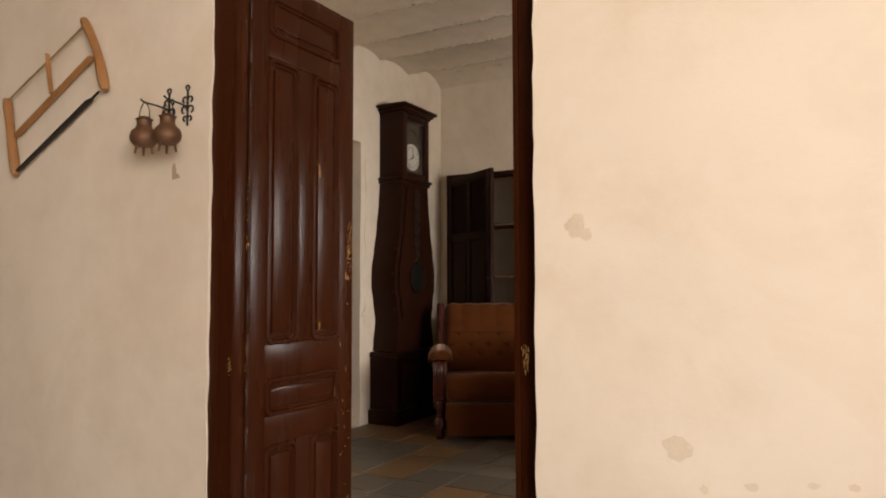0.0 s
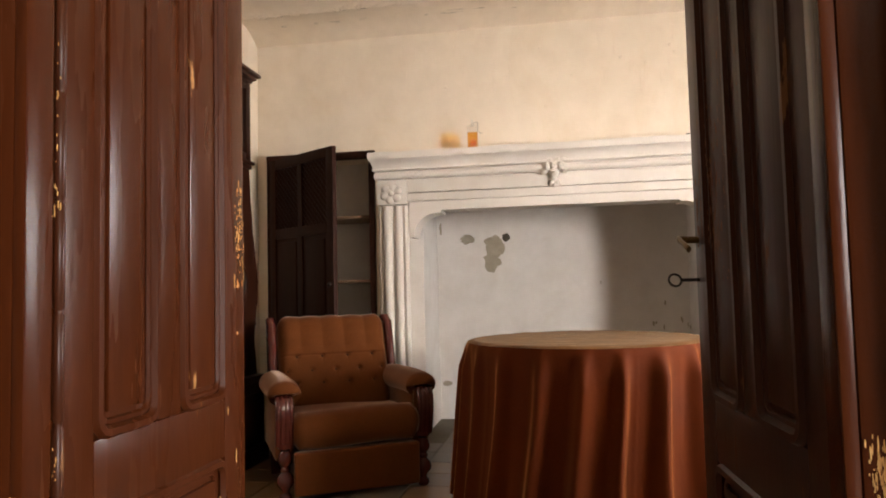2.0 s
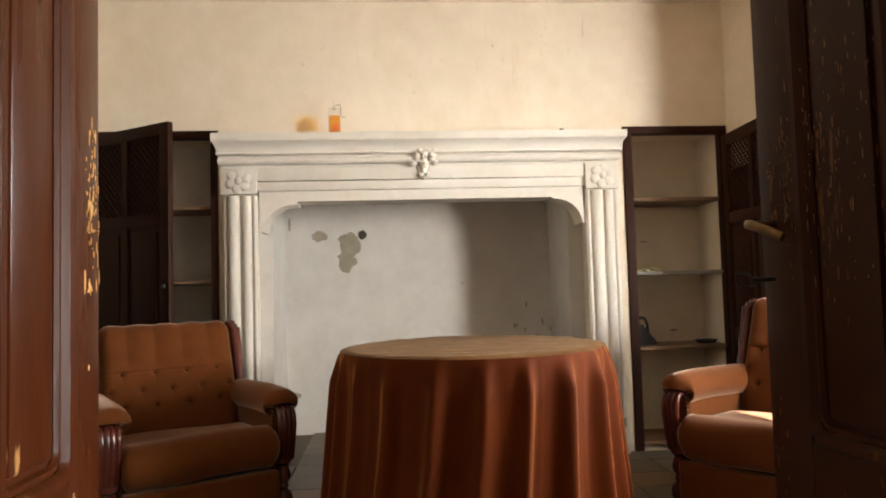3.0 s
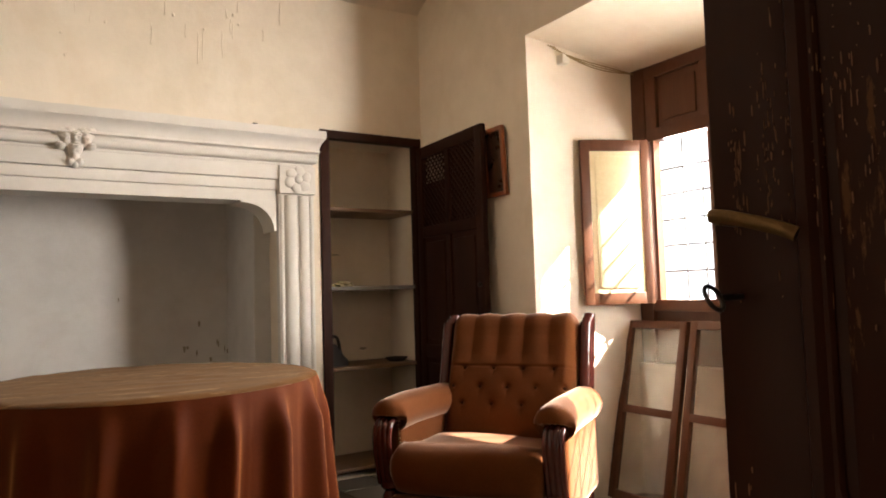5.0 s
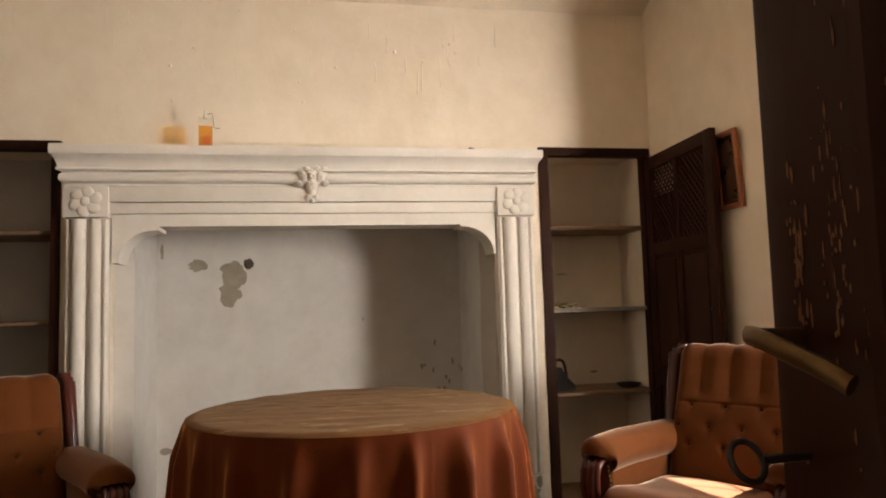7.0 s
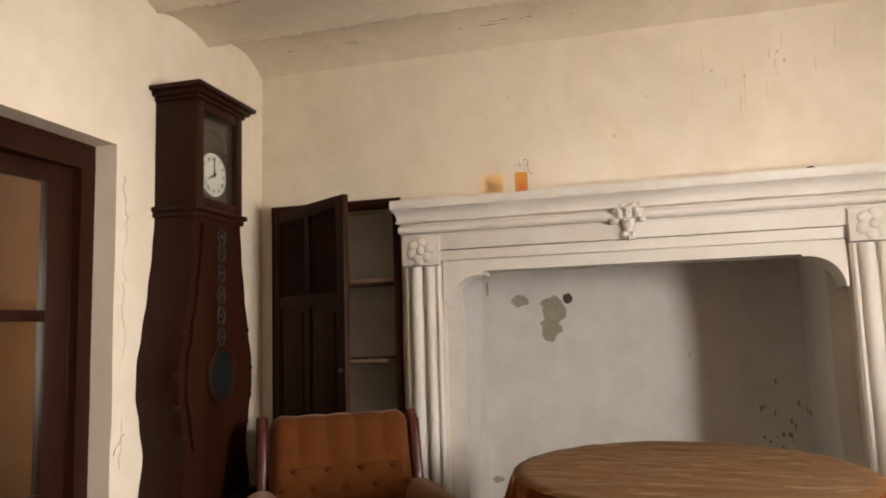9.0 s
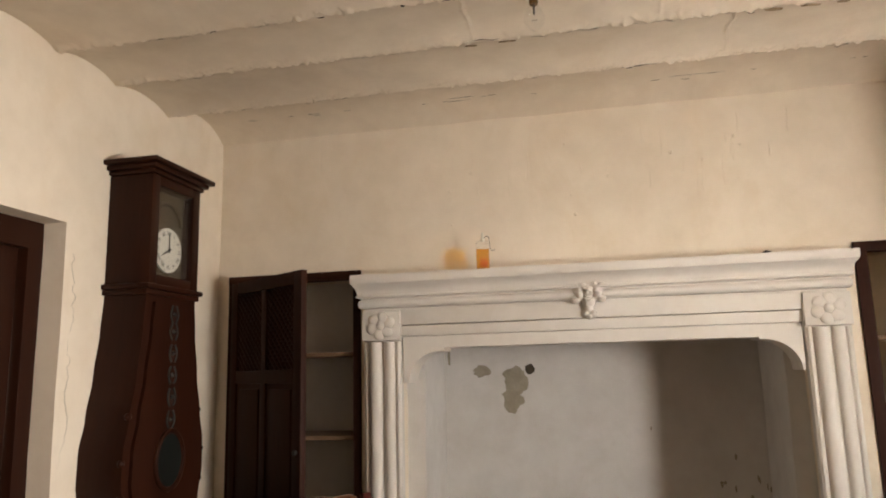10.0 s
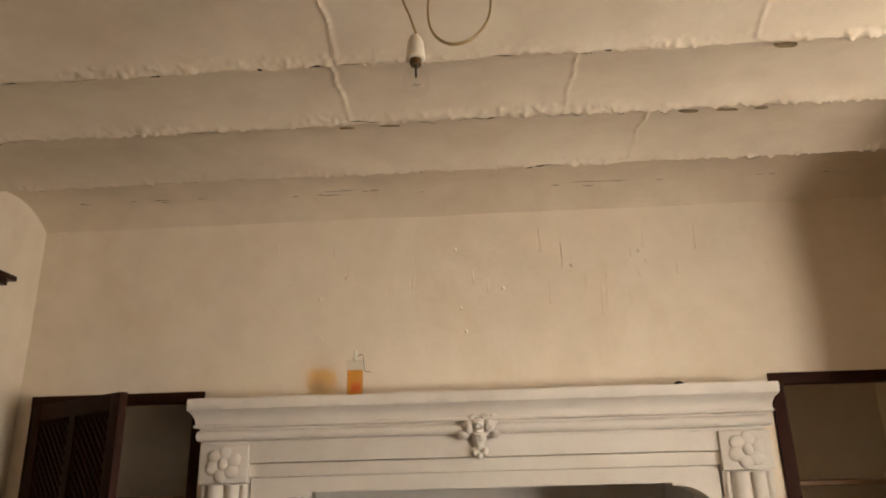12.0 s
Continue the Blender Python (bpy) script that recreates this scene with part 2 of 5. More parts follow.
def one_box(*a, **k):
    return box(bmesh.new(), *a, **k)


def lathe(bm, profile, seg=24, m=None):
    rings = []
    for r, z in profile:
        ring = []
        for i in range(seg):
            a = 2 * math.pi * i / seg
            co = Vector((r * math.cos(a), r * math.sin(a), z))
            ring.append(bm.verts.new(m @ co if m else co))
        rings.append(ring)
    for a, b in zip(rings, rings[1:]):
        for i in range(seg):
            bm.faces.new((a[i], a[(i + 1) % seg], b[(i + 1) % seg], b[i]))
    bm.faces.new(rings[0][::-1])
    bm.faces.new(rings[-1])
    return bm


def tube(bm, pts, r, seg=8, flat=(1, 1), up=(0, 0, 1), closed=False):
    """A round or flattened rod along points; r is one radius or one for each point."""
    pts = [Vector(p) for p in pts]
    n = len(pts)
    rs = r if isinstance(r, (list, tuple)) else [r] * n
    rings = []
    side = None
    for i, p in enumerate(pts):
        if closed:
            d = (pts[(i + 1) % n] - pts[i - 1]).normalized()
        else:
            d = (pts[min(i + 1, n - 1)] - pts[max(i - 1, 0)]).normalized()
        if side is None:
            u = Vector(up)
            if abs(u.dot(d)) > 0.95:
                u = Vector((1, 0, 0))
            side = d.cross(u).normalized()
        side = (side - d * side.dot(d)).normalized()
        nor = side.cross(d).normalized()
        ring = []
        for k in range(seg):
            a = 2 * math.pi * k / seg
            ring.append(bm.verts.new(p + side * (rs[i] * flat[0] * math.cos(a)) + nor * (rs[i] * flat[1] * math.sin(a))))
        rings.append(ring)
    pairs = list(zip(rings, rings[1:])) + ([(rings[-1], rings[0])] if closed else [])
    for a, b in pairs:
        for k in range(seg):
            bm.faces.new((a[k], a[(k + 1) % seg], b[(k + 1) % seg], b[k]))
    if not closed:
        bm.faces.new(rings[0][::-1])
        bm.faces.new(rings[-1])
    return bm


def sweep(bm, profile, a, b, along, m=None):
    """Extrudes a closed outline (p, q) from a to b along one axis; p and q fill the other two."""
    ends = []
    for t in (a, b):
        ring = []
        for p, q in profile:
            co = Vector({"x": (t, p, q), "y": (p, t, q), "z": (p, q, t)}[along])
            ring.append(bm.verts.new(m @ co if m else co))
        ends.append(ring)
    n = len(profile)
    for i in range(n):
        bm.faces.new((ends[0][i], ends[0][(i + 1) % n], ends[1][(i + 1) % n], ends[1][i]))
    bm.faces.new(ends[0][::-1])
    bm.faces.new(ends[1])
    bmesh.ops.recalc_face_normals(bm, faces=bm.faces)
    return bm


def holed_wall(along, u0, u1, z0, z1, d0, d1, holes, step=0.0, rough=0.0, seed=0):
    """A thick wall with openings. along: the axis it runs on; u: that axis; d: through it; holes (u0, u1, z0, z1).
    step: spacing of the cells; rough: how far faces and edges of the old plaster wander."""
    us, zs = {u0, u1}, {z0, z1}
    for h in holes:
        us |= {h[0], h[1]}
        zs |= {h[2], h[3]}

    def fill(vals):
        vals = sorted(v for v in vals)
        out = []
        for a, b in zip(vals, vals[1:]):
            n = max(1, round((b - a) / step)) if step else 1
            out += [a + (b - a) * i / n for i in range(n)]
        return out + [vals[-1]]

    us, zs = fill({u for u in us if u0 <= u <= u1}), fill({z for z in zs if z0 <= z <= z1})
    solid = {}
    for i in range(len(us) - 1):
        for j in range(len(zs) - 1):
            cu, cz = (us[i] + us[i + 1]) / 2, (zs[j] + zs[j + 1]) / 2
            solid[i, j] = not any(h[0] < cu < h[1] and h[2] < cz < h[3] for h in holes)
    bm, verts = bmesh.new(), {}

    def vert(i, j, k):
        if (i, j, k) not in verts:
            u, z, d = us[i], zs[j], (d0, d1)[k]
            if rough:
                q = Vector((u * 2.1 + seed, z * 2.1, d * 7))
                w = noise.noise(q) * rough + noise.noise(q * 4) * rough * 0.35
                d += w
                if 0 < i < len(us) - 1 and 0 < j < len(zs) - 1:
                    e = Vector((u * 5 + seed, z * 9, 3))
                    u += noise.noise(e) * rough * 0.9 + noise.noise(e * 4) * rough * 0.35
            verts[i, j, k] = bm.verts.new((u, d, z) if along == "x" else (d, u, z))
        return verts[i, j, k]

    def face(*ids):
        bm.faces.new([vert(*t) for t in ids])

    for (i, j), s in solid.items():
        if not s:
            continue
        face((i, j, 0), (i + 1, j, 0), (i + 1, j + 1, 0), (i, j + 1, 0))
        face((i, j, 1), (i, j + 1, 1), (i + 1, j + 1, 1), (i + 1, j, 1))
        if not solid.get((i - 1, j)):
            face((i, j, 0), (i, j + 1, 0), (i, j + 1, 1), (i, j, 1))
        if not solid.get((i + 1, j)):
            face((i + 1, j, 0), (i + 1, j, 1), (i + 1, j + 1, 1), (i + 1, j + 1, 0))
        if not solid.get((i, j - 1)):
            face((i, j, 0), (i, j, 1), (i + 1, j, 1), (i + 1, j, 0))
        if not solid.get((i, j + 1)):
            face((i, j + 1, 0), (i + 1, j + 1, 0), (i + 1, j + 1, 1), (i, j + 1, 1))
    bmesh.ops.recalc_face_normals(bm, faces=bm.faces)
    return bm


def structure(name, bm, material, label="", category="", sharp=38):
    return tagged(part(name, bm, material, sharp=sharp), label, category, kind="structure")


def spline(pts, n=8):
    """Smooth points through the given ones (Catmull-Rom)."""
    pts = [Vector(p) for p in pts]
    out = []
    for i in range(len(pts) - 1):
        p0, p1, p2, p3 = pts[max(i - 1, 0)], pts[i], pts[i + 1], pts[min(i + 2, len(pts) - 1)]
        for k in range(n):
            t = k / n
            out.append(0.5 * (2 * p1 + (p2 - p0) * t + (2 * p0 - 5 * p1 + 4 * p2 - p3) * t * t + (3 * p1 - p0 - 3 * p2 + p3) * t ** 3))
    return out + [pts[-1]]


# ---- structure ----
from mathutils.bvhtree import BVHTree

WEST, EAST, NORTH, SOUTH, FACE = -3.13, 1.0, 5.60, 1.66, 1.505
structure("ground", one_box(-300, 300, -300, 300, -0.42, -0.40), EARTH, "pale dry earth outside the house", "ground")
structure("floor", one_box(-4.6, 1.9, -3.2, 6.8, -0.30, -0.012), GROUT, "old floor bed with sandy joints", "floor")

structure("wall_north", holed_wall("x", WEST - 0.3, EAST + 0.9, -0.3, 3.15, NORTH, NORTH + 0.42,
          [(-3.03, -2.27, 0.0, 2.045), (-2.10, 0.13, -0.02, 1.70), (0.33, 0.965, 0.0, 2.045)], 0.12, 0.006, 1), CREAM,
          "cream limewashed wall with trowel marks above the fireplace", "wall")
structure("wall_west", holed_wall("y", SOUTH, NORTH, -0.3, 3.15, WEST - 0.32, WEST, [(3.40, 4.345, 0.0, 2.15)], 0.12, 0.007, 2), CREAM,
          "cream plastered wall with a fine crack beside the doorway", "wall")
bm = holed_wall("y", SOUTH, NORTH, -0.3, 3.15, EAST, EAST + 0.72, [(2.50, 4.51, -0.02, 2.39)], 0.10, 0.009, 3)
for v in bm.verts:
    f = (v.co.x - EAST) / 0.72
    if f > 0.5 and v.co.z < 2.45:
        if abs(v.co.y - 4.51) < 0.04:
            v.co.y -= 0.14 * f
        if abs(v.co.z - 2.39) < 0.04 and 2.4 < v.co.y < 4.6:
            v.co.z -= 0.16 * f
structure("wall_east", bm, CREAM, "thick cream plastered wall with a deep window niche", "wall")
structure("wall_south", holed_wall("x", -4.6, 2.34, -0.3, 3.15, FACE, SOUTH, [(-1.655, -0.60, 0.0, 2.17)], 0.04, 0.0075, 4), CREAM,
          "cream plastered wall with ragged edges round the double door", "wall")

# low wall under the window, in the niche
structure("wall_niche", one_box(1.60, 1.72, 2.49, 4.41, -0.3, 0.67, 0.012), CREAM, "low cream wall under the window", "wall")

# entrance room, closed round the first eye: unseen walls added in dark brown
DIM = plaster("dark_brown_plaster", (0.13, 0.10, 0.07), (0.20, 0.155, 0.11), (0.11, 0.08, 0.05))
structure("wall_entrance_west", holed_wall("y", -3.1, FACE, -0.3, 3.15, -4.6, -4.4, []), DIM, "plain brown wall of the entrance room", "wall")
structure("wall_entrance_east", holed_wall("y", -3.1, FACE, -0.3, 3.15, 2.2, 2.34, [(-2.62, -0.68, 0.9, 2.2)]), DIM, "brown wall of the entrance room with a window opening", "wall")
structure("wall_entrance_south", holed_wall("x", -4.6, 2.4, -0.3, 3.15, -3.1, -3.0, []), DIM,
          "plain brown wall of the entrance room", "wall")
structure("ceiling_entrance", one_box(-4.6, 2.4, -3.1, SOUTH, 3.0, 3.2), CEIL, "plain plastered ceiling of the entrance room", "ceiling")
# side room behind the glazed door; its dimness is put into the wall colour
OCHRE = plaster("dimmed_ochre_plaster", (0.20, 0.092, 0.026), (0.28, 0.135, 0.040), (0.18, 0.08, 0.022))
structure("wall_side_room", holed_wall("y", 2.6, 5.0, -0.3, 3.15, -4.75, -4.65, [(2.74, 3.72, 0.9, 2.1)]), OCHRE, "ochre plastered wall of the side room, colour lowered to look dim", "wall")
structure("wall_side_room_south", one_box(-4.7, WEST - 0.31, 2.5, 2.6, -0.3, 3.15), OCHRE, "ochre plastered wall of the side room, colour lowered to look dim", "wall")
structure("wall_side_room_north", one_box(-4.7, WEST - 0.31, 5.0, 5.1, -0.3, 3.15), OCHRE, "ochre plastered wall of the side room, colour lowered to look dim", "wall")
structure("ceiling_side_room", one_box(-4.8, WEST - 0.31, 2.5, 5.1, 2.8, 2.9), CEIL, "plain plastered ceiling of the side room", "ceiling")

# ceiling of shallow plaster vaults, with lumpy cracked ribs between them
RIBS = [1.3, 1.72, 2.14, 2.55, 2.97, 3.38, 3.79, 4.22, 4.60, 5.03, 5.62]
JOINTS = [(-1.37, 3.82, 4.22), (-1.40, 4.25, 4.58), (-0.63, 4.25, 4.60), (-0.33, 4.66, 5.0), (-0.12, 3.8, 4.20), (-2.3, 3.4, 3.78)]


def ceiling_height(x, y):
    y = min(y, 5.62)
    for a, b in zip(RIBS, RIBS[1:]):
        if a <= y <= b:
            c = abs((y - (a + b) / 2) / ((b - a) / 2))
            z = 2.862 + (0.040 if b < 5.5 else 0.11) * (1 - c ** 2.4)
            break
    near = min(abs(y - r - 0.012 * noise.noise(Vector((x * 1.7, r * 5, 0)))) for r in RIBS[:-1])
    lump = math.exp(-(near / 0.030) ** 2)
    n1 = noise.noise(Vector((x * 14, y * 30, 1.3)))
    n2 = noise.noise(Vector((x * 34, y * 55, 4.7)))
    n3 = noise.noise(Vector((x * 2.3, y * 2.3, 9.1)))
    n4 = noise.noise(Vector((x * 70, y * 95, 2.2)))
    z -= lump * max(0, n1 * 0.011 + n2 * 0.012 + n4 * 0.010 + n3 * 0.006 + 0.001)
    z += 0.006 * n3
    for jx, ja, jb in JOINTS:
        if ja < y < jb:
            d = abs(x - jx - 0.014 * noise.noise(Vector((y * 9, jx * 7, 2))))
            z -= 0.005 * (1 + 0.9 * noise.noise(Vector((y * 60, jx, 0)))) * math.exp(-(d / 0.0055) ** 2)
    crack = abs(y - 0.016 - min(RIBS, key=lambda r: abs(y - r)) - 0.010 * noise.noise(Vector((x * 4, 7.7, y // 0.3))))
    if crack < 0.004 and noise.noise(Vector((x * 3.4, round(y, 1) * 5, 6.2))) > 0.06:
        z += 0.03
    return z


bm = bmesh.new()
nx, y = 620, SOUTH - 0.02
rows = []
ys = []
while y < NORTH + 0.06:
    ys.append(y)
    y += 0.006 if y > 3.6 else 0.03
for y in ys:
    rows.append([bm.verts.new((x, y, ceiling_height(x, y))) for x in (WEST - 0.04 + (EAST - WEST + 0.08) * i / nx for i in range(nx + 1))])
for a, b in zip(rows, rows[1:]):
    for i in range(nx):
        bm.faces.new((a[i], b[i], b[i + 1], a[i + 1]))
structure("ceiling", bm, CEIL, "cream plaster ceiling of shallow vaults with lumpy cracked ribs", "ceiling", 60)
structure("ceiling_slab", one_box(-3.5, 1.8, SOUTH, NORTH + 1.2, 3.10, 3.25), CEIL, "slab above the vaults", "ceiling")

# fireplace recess
structure("wall_hearth_back", holed_wall("x", -2.3, 0.35, -0.3, 2.6, 6.62, 6.72, [], 0.12, 0.008, 6), HEARTH, "whitewashed back of the fireplace, stained near the floor", "wall")
structure("wall_hearth_west", holed_wall("y", NORTH + 0.415, 6.62, -0.3, 2.6, -2.25, -1.99, [], 0.12, 0.008, 7), HEARTH, "whitewashed side of the fireplace", "wall")
structure("wall_hearth_east", holed_wall("y", NORTH + 0.415, 6.62, -0.3, 2.6, 0.03, 0.28, [], 0.12, 0.008, 8), HEARTH, "whitewashed side of the fireplace", "wall")
structure("ceiling_hearth", one_box(-2.3, 0.35, NORTH + 0.3, 6.72, 2.25, 2.35), HEARTH, "dark top of the fireplace recess", "ceiling")


def blotch(bm, cx, cz, rx, rz, y, seed, n=26, depth=0.004, m=None):
    """A flaked spot with a ragged outline, standing on a wall that faces -y."""
    ring, mid = [], []
    for i in range(n):
        a = 2 * math.pi * i / n
        k = 1 + 0.35 * noise.noise(Vector((math.cos(a) * 1.5 + seed, math.sin(a) * 1.5, seed))) + 0.16 * noise.noise(Vector((math.cos(a) * 5, math.sin(a) * 5 + seed, 1)))
        p = Vector((cx + rx * k * math.cos(a), y, cz + rz * k * math.sin(a)))
        q = p + Vector((0, -depth, 0))
        q.x, q.z = cx + (q.x - cx) * 0.97, cz + (q.z - cz) * 0.97
        ring.append(bm.verts.new(m @ p if m else p))
        mid.append(bm.verts.new(m @ q if m else q))
    for i in range(n):
        bm.faces.new((ring[i], ring[(i + 1) % n], mid[(i + 1) % n], mid[i]))
    bm.faces.new(mid)
    bmesh.ops.recalc_face_normals(bm, faces=bm.faces)
    return bm


def scar(name, material, label, spots, wall, lift=0.0):
    """Spots that follow the uneven face of a wall which looks along -y."""
    me = bpy.data.objects[wall].data
    tree = BVHTree.FromPolygons([v.co for v in me.vertices], [p.vertices for p in me.polygons])
    bm = bmesh.new()
    for i, (cx, cz, rx, rz) in enumerate(spots):
        n, rings, seed = 32, [], cx * 7 + cz * 3 + i
        for f in (1.0, 0.93, 0.5):
            ring = []
            for k in range(n):
                a = 2 * math.pi * k / n
                c = Vector((math.cos(a), math.sin(a), 0))
                g = f * (1 + 0.40 * noise.noise(c * 1.4 + Vector((seed, 0, seed))) + 0.22 * noise.noise(c * 4 + Vector((0, seed, 1))) + 0.10 * noise.noise(c * 11 + Vector((seed, 1, 2))))
                x, z = cx + rx * g * c.x, cz + rz * g * c.y
                hit = tree.ray_cast(Vector((x, 0.0 if wall == "wall_south" else 5.0, z)), Vector((0, 1, 0)))[0]
                yy = hit.y if hit and wall != "wall_north" else NORTH
                ring.append(bm.verts.new((x, yy - lift - (0.0006 + 0.00015 * i if f < 1 else -0.001), z)))
            rings.append(ring)
        for a, b in zip(rings, rings[1:]):
            for k in range(n):
                bm.faces.new((a[k], a[(k + 1) % n], b[(k + 1) % n], b[k]))
        bm.faces.new(rings[-1])
    bmesh.ops.recalc_face_normals(bm, faces=bm.faces)
    structure(name, bm, material, label, "wall damage")


# ---- fireplace surround ----
fireplace = thing("fireplace", pose(-0.99, NORTH, 0), "large white limewashed plaster fireplace surround with moulded mantel", "fireplace")
W = 1.26
# mantel cornice: stepped and rounded outline, from the top ledge down to the frieze; local y grows into the wall
CORNICE = [(0.0, 2.008), (-0.185, 2.008), (-0.188, 1.985), (-0.185, 1.962), (-0.174, 1.957), (-0.150, 1.944), (-0.130, 1.920), (-0.125, 1.902), (-0.138, 1.899), (-0.138, 1.889),
           (-0.094, 1.886), (-0.094, 1.878), (-0.112, 1.872), (-0.119, 1.855), (-0.112, 1.838), (-0.100, 1.833), (-0.066, 1.831), (-0.070, 1.818), (0.0, 1.818)]
bm = bmesh.new()
rings = []
N = 90
for i in range(N + 1):
    x = -W + 2 * W * i / N
    ring = []
    for k, (p, q) in enumerate(CORNICE):
        s = 1 - (0.19 + p) / 0.19 * 0.05
        chip = 0.006 * noise.noise(Vector((x * 9, k * 0.7, 1))) if k in (1, 2, 3) else 0.003 * noise.noise(Vector((x * 4, k, 3)))
        ring.append(bm.verts.new((x * s, p + chip * 0.6, q + chip)))
    rings.append(ring)
for a, b in zip(rings, rings[1:]):
    for k in range(len(CORNICE) - 1):
        bm.faces.new((a[k], b[k], b[k + 1], a[k + 1]))
bm.faces.new(rings[0]), bm.faces.new(rings[-1][::-1])
bmesh.ops.recalc_face_normals(bm, faces=bm.faces)
part("mantel", bm, WHITE, fireplace, "chipped moulded mantel shelf", 50)
# frieze in three stepped bands, and the lintel with rounded corners
bm = bmesh.new()
box(bm, -1.025, 1.055, -0.062, 0.0, 1.738, 1.822, 0.006)
box(bm, -1.025, 1.055, -0.050, 0.0, 1.678, 1.735, 0.006)
part("frieze", bm, WHITE, fireplace)
R, TOP, SPRING, L0, L1 = 0.165, 1.612, 1.447, -1.005, 1.01
pts = [(L0, 1.676), (L1, 1.676), (L1, SPRING)]
pts += [(L1 - 0.012, SPRING)] + [(L1 - 0.012 - R * (1 - math.cos(radians(a))), SPRING + (TOP - SPRING - 0.012) * math.sin(radians(a))) for a in range(10, 91, 10)]
pts += [(L1 - R - 0.035, TOP - 0.012), (L1 - R - 0.035, TOP)]
pts += [(L0 + R + 0.06, TOP), (L0 + R + 0.06, TOP - 0.02)]
pts += [(L0 + 0.03 + R * (1 - math.sin(radians(a))), SPRING - 0.02 + (TOP - SPRING) * math.cos(radians(a))) for a in range(0, 91, 10)] + [(L0, SPRING - 0.02)]
bm = bmesh.new()
front = [bm.verts.new((x, -0.036, z)) for x, z in pts]
back = [bm.verts.new((x, 0.16, z)) for x, z in pts]
bm.faces.new(front), bm.faces.new(back[::-1])
for i in range(len(pts)):
    j = (i + 1) % len(pts)
    bm.faces.new((front[j], front[i], back[i], back[j]))
bmesh.ops.recalc_face_normals(bm, faces=bm.faces)
part("lintel", bm, WHITE, fireplace)
for cx in (-1.12, 1.125):
    bm = bmesh.new()
    box(bm, cx - 0.105, cx + 0.105, -0.05, 0.0, 0.0, 1.655, 0.006)
    box(bm, cx - 0.115, cx + 0.115, -0.066, 0.0, 0.0, 0.22, 0.008)
    pil = part("pilaster", bm, WHITE, fireplace)
    for k, r in ((-0.088, 0.012), (-0.036, 0.037), (0.040, 0.029), (0.088, 0.012)):
        part("flute", tube(bmesh.new(), [(cx + k, -0.048, 0.235), (cx + k, -0.048, 1.648)], r, 14), WHITE, pil)
    # rosette block with a six-petalled flower
    bm = one_box(cx - 0.107, cx + 0.107, -0.078, 0.0, 1.657, 1.816, 0.005)
    for k in range(6):
        a = k * math.pi / 3 + 0.3
        bmesh.ops.create_uvsphere(bm, u_segments=12, v_segments=8, radius=0.034,
                                  matrix=Matrix.Translation((cx + 0.047 * math.cos(a), -0.080, 1.737 + 0.045 * math.sin(a))) @ Matrix.Rotation(-a - 0.5, 4, "Y") @ Matrix.Diagonal((1.1, 0.40, 0.92, 1)))
    bmesh.ops.create_uvsphere(bm, u_segments=12, v_segments=8, radius=0.026, matrix=Matrix.Translation((cx, -0.084, 1.737)) @ Matrix.Diagonal((1, 0.7, 1, 1)))
    for v in bm.verts:
        v.co.y += 0.004 * noise.noise(v.co * 45) if v.co.y < -0.081 else 0.0
    part("rosette", bm, WHITE, fireplace, "square block with a carved flower")
# flower over a drooping leaf, carved as one relief
PETALS = [(0.0, 0.018, 0.088, 0.058, 0.020), (0.0, 0.016, 0.032, 0.034, 0.048), (-0.048, 0.008, 0.030, 0.036, 0.040), (0.048, 0.010, 0.030, 0.036, 0.040), (-0.030, 0.052, 0.026, 0.020, 0.038), (0.028, 0.054, 0.026, 0.020, 0.038),
          (-0.066, 0.046, 0.024, 0.018, 0.030), (0.074, 0.054, 0.024, 0.018, 0.030), (-0.074, -0.032, 0.026, 0.020, 0.028), (0.072, -0.028, 0.024, 0.018, 0.025),
          (0.0, -0.040, 0.034, 0.040, 0.034), (0.0, -0.075, 0.022, 0.034, 0.030), (-0.022, -0.112, 0.021, 0.021, 0.030), (0.020, -0.110, 0.021, 0.021, 0.030), (0.0, -0.128, 0.016, 0.018, 0.028)]


def relief(u, v):
    h = 0.0
    for cx, cz, rx, rz, top in PETALS:
        q = 1 - ((u - cx) / rx) ** 2 - ((v - cz) / rz) ** 2
        if q > 0:
            h = max(h, top * 0.9 * q ** 0.6)
    ring = math.hypot(u, v)
    return h - (0.008 if 0.024 < ring < 0.032 else 0)


bm, grid = bmesh.new(), {}
NG = 60
for i in range(NG + 1):
    for j in range(NG + 1):
        u, v = -0.115 + 0.23 * i / NG, -0.150 + 0.235 * j / NG
        h = relief(u, v)
        grid[i, j] = (bm.verts.new((u * 0.92, -0.066 - max(0.0, h) * (1.1 + 0.3 * noise.noise(Vector((u * 55, v * 55, 2)))) - 0.042 * min(1, max(0, (v + 0.075) / 0.05)), 1.856 + v * 0.88)), h)
for i in range(NG):
    for j in range(NG):
        q = [grid[i, j], grid[i + 1, j], grid[i + 1, j + 1], grid[i, j + 1]]
        if any(h > 0.002 for _, h in q):
            bm.faces.new([w for w, _ in q])
bmesh.ops.delete(bm, geom=[w for w in bm.verts if not w.link_faces], context="VERTS")
part("carved_ornament", bm, WHITE, fireplace, "carved leaf and flower ornament")


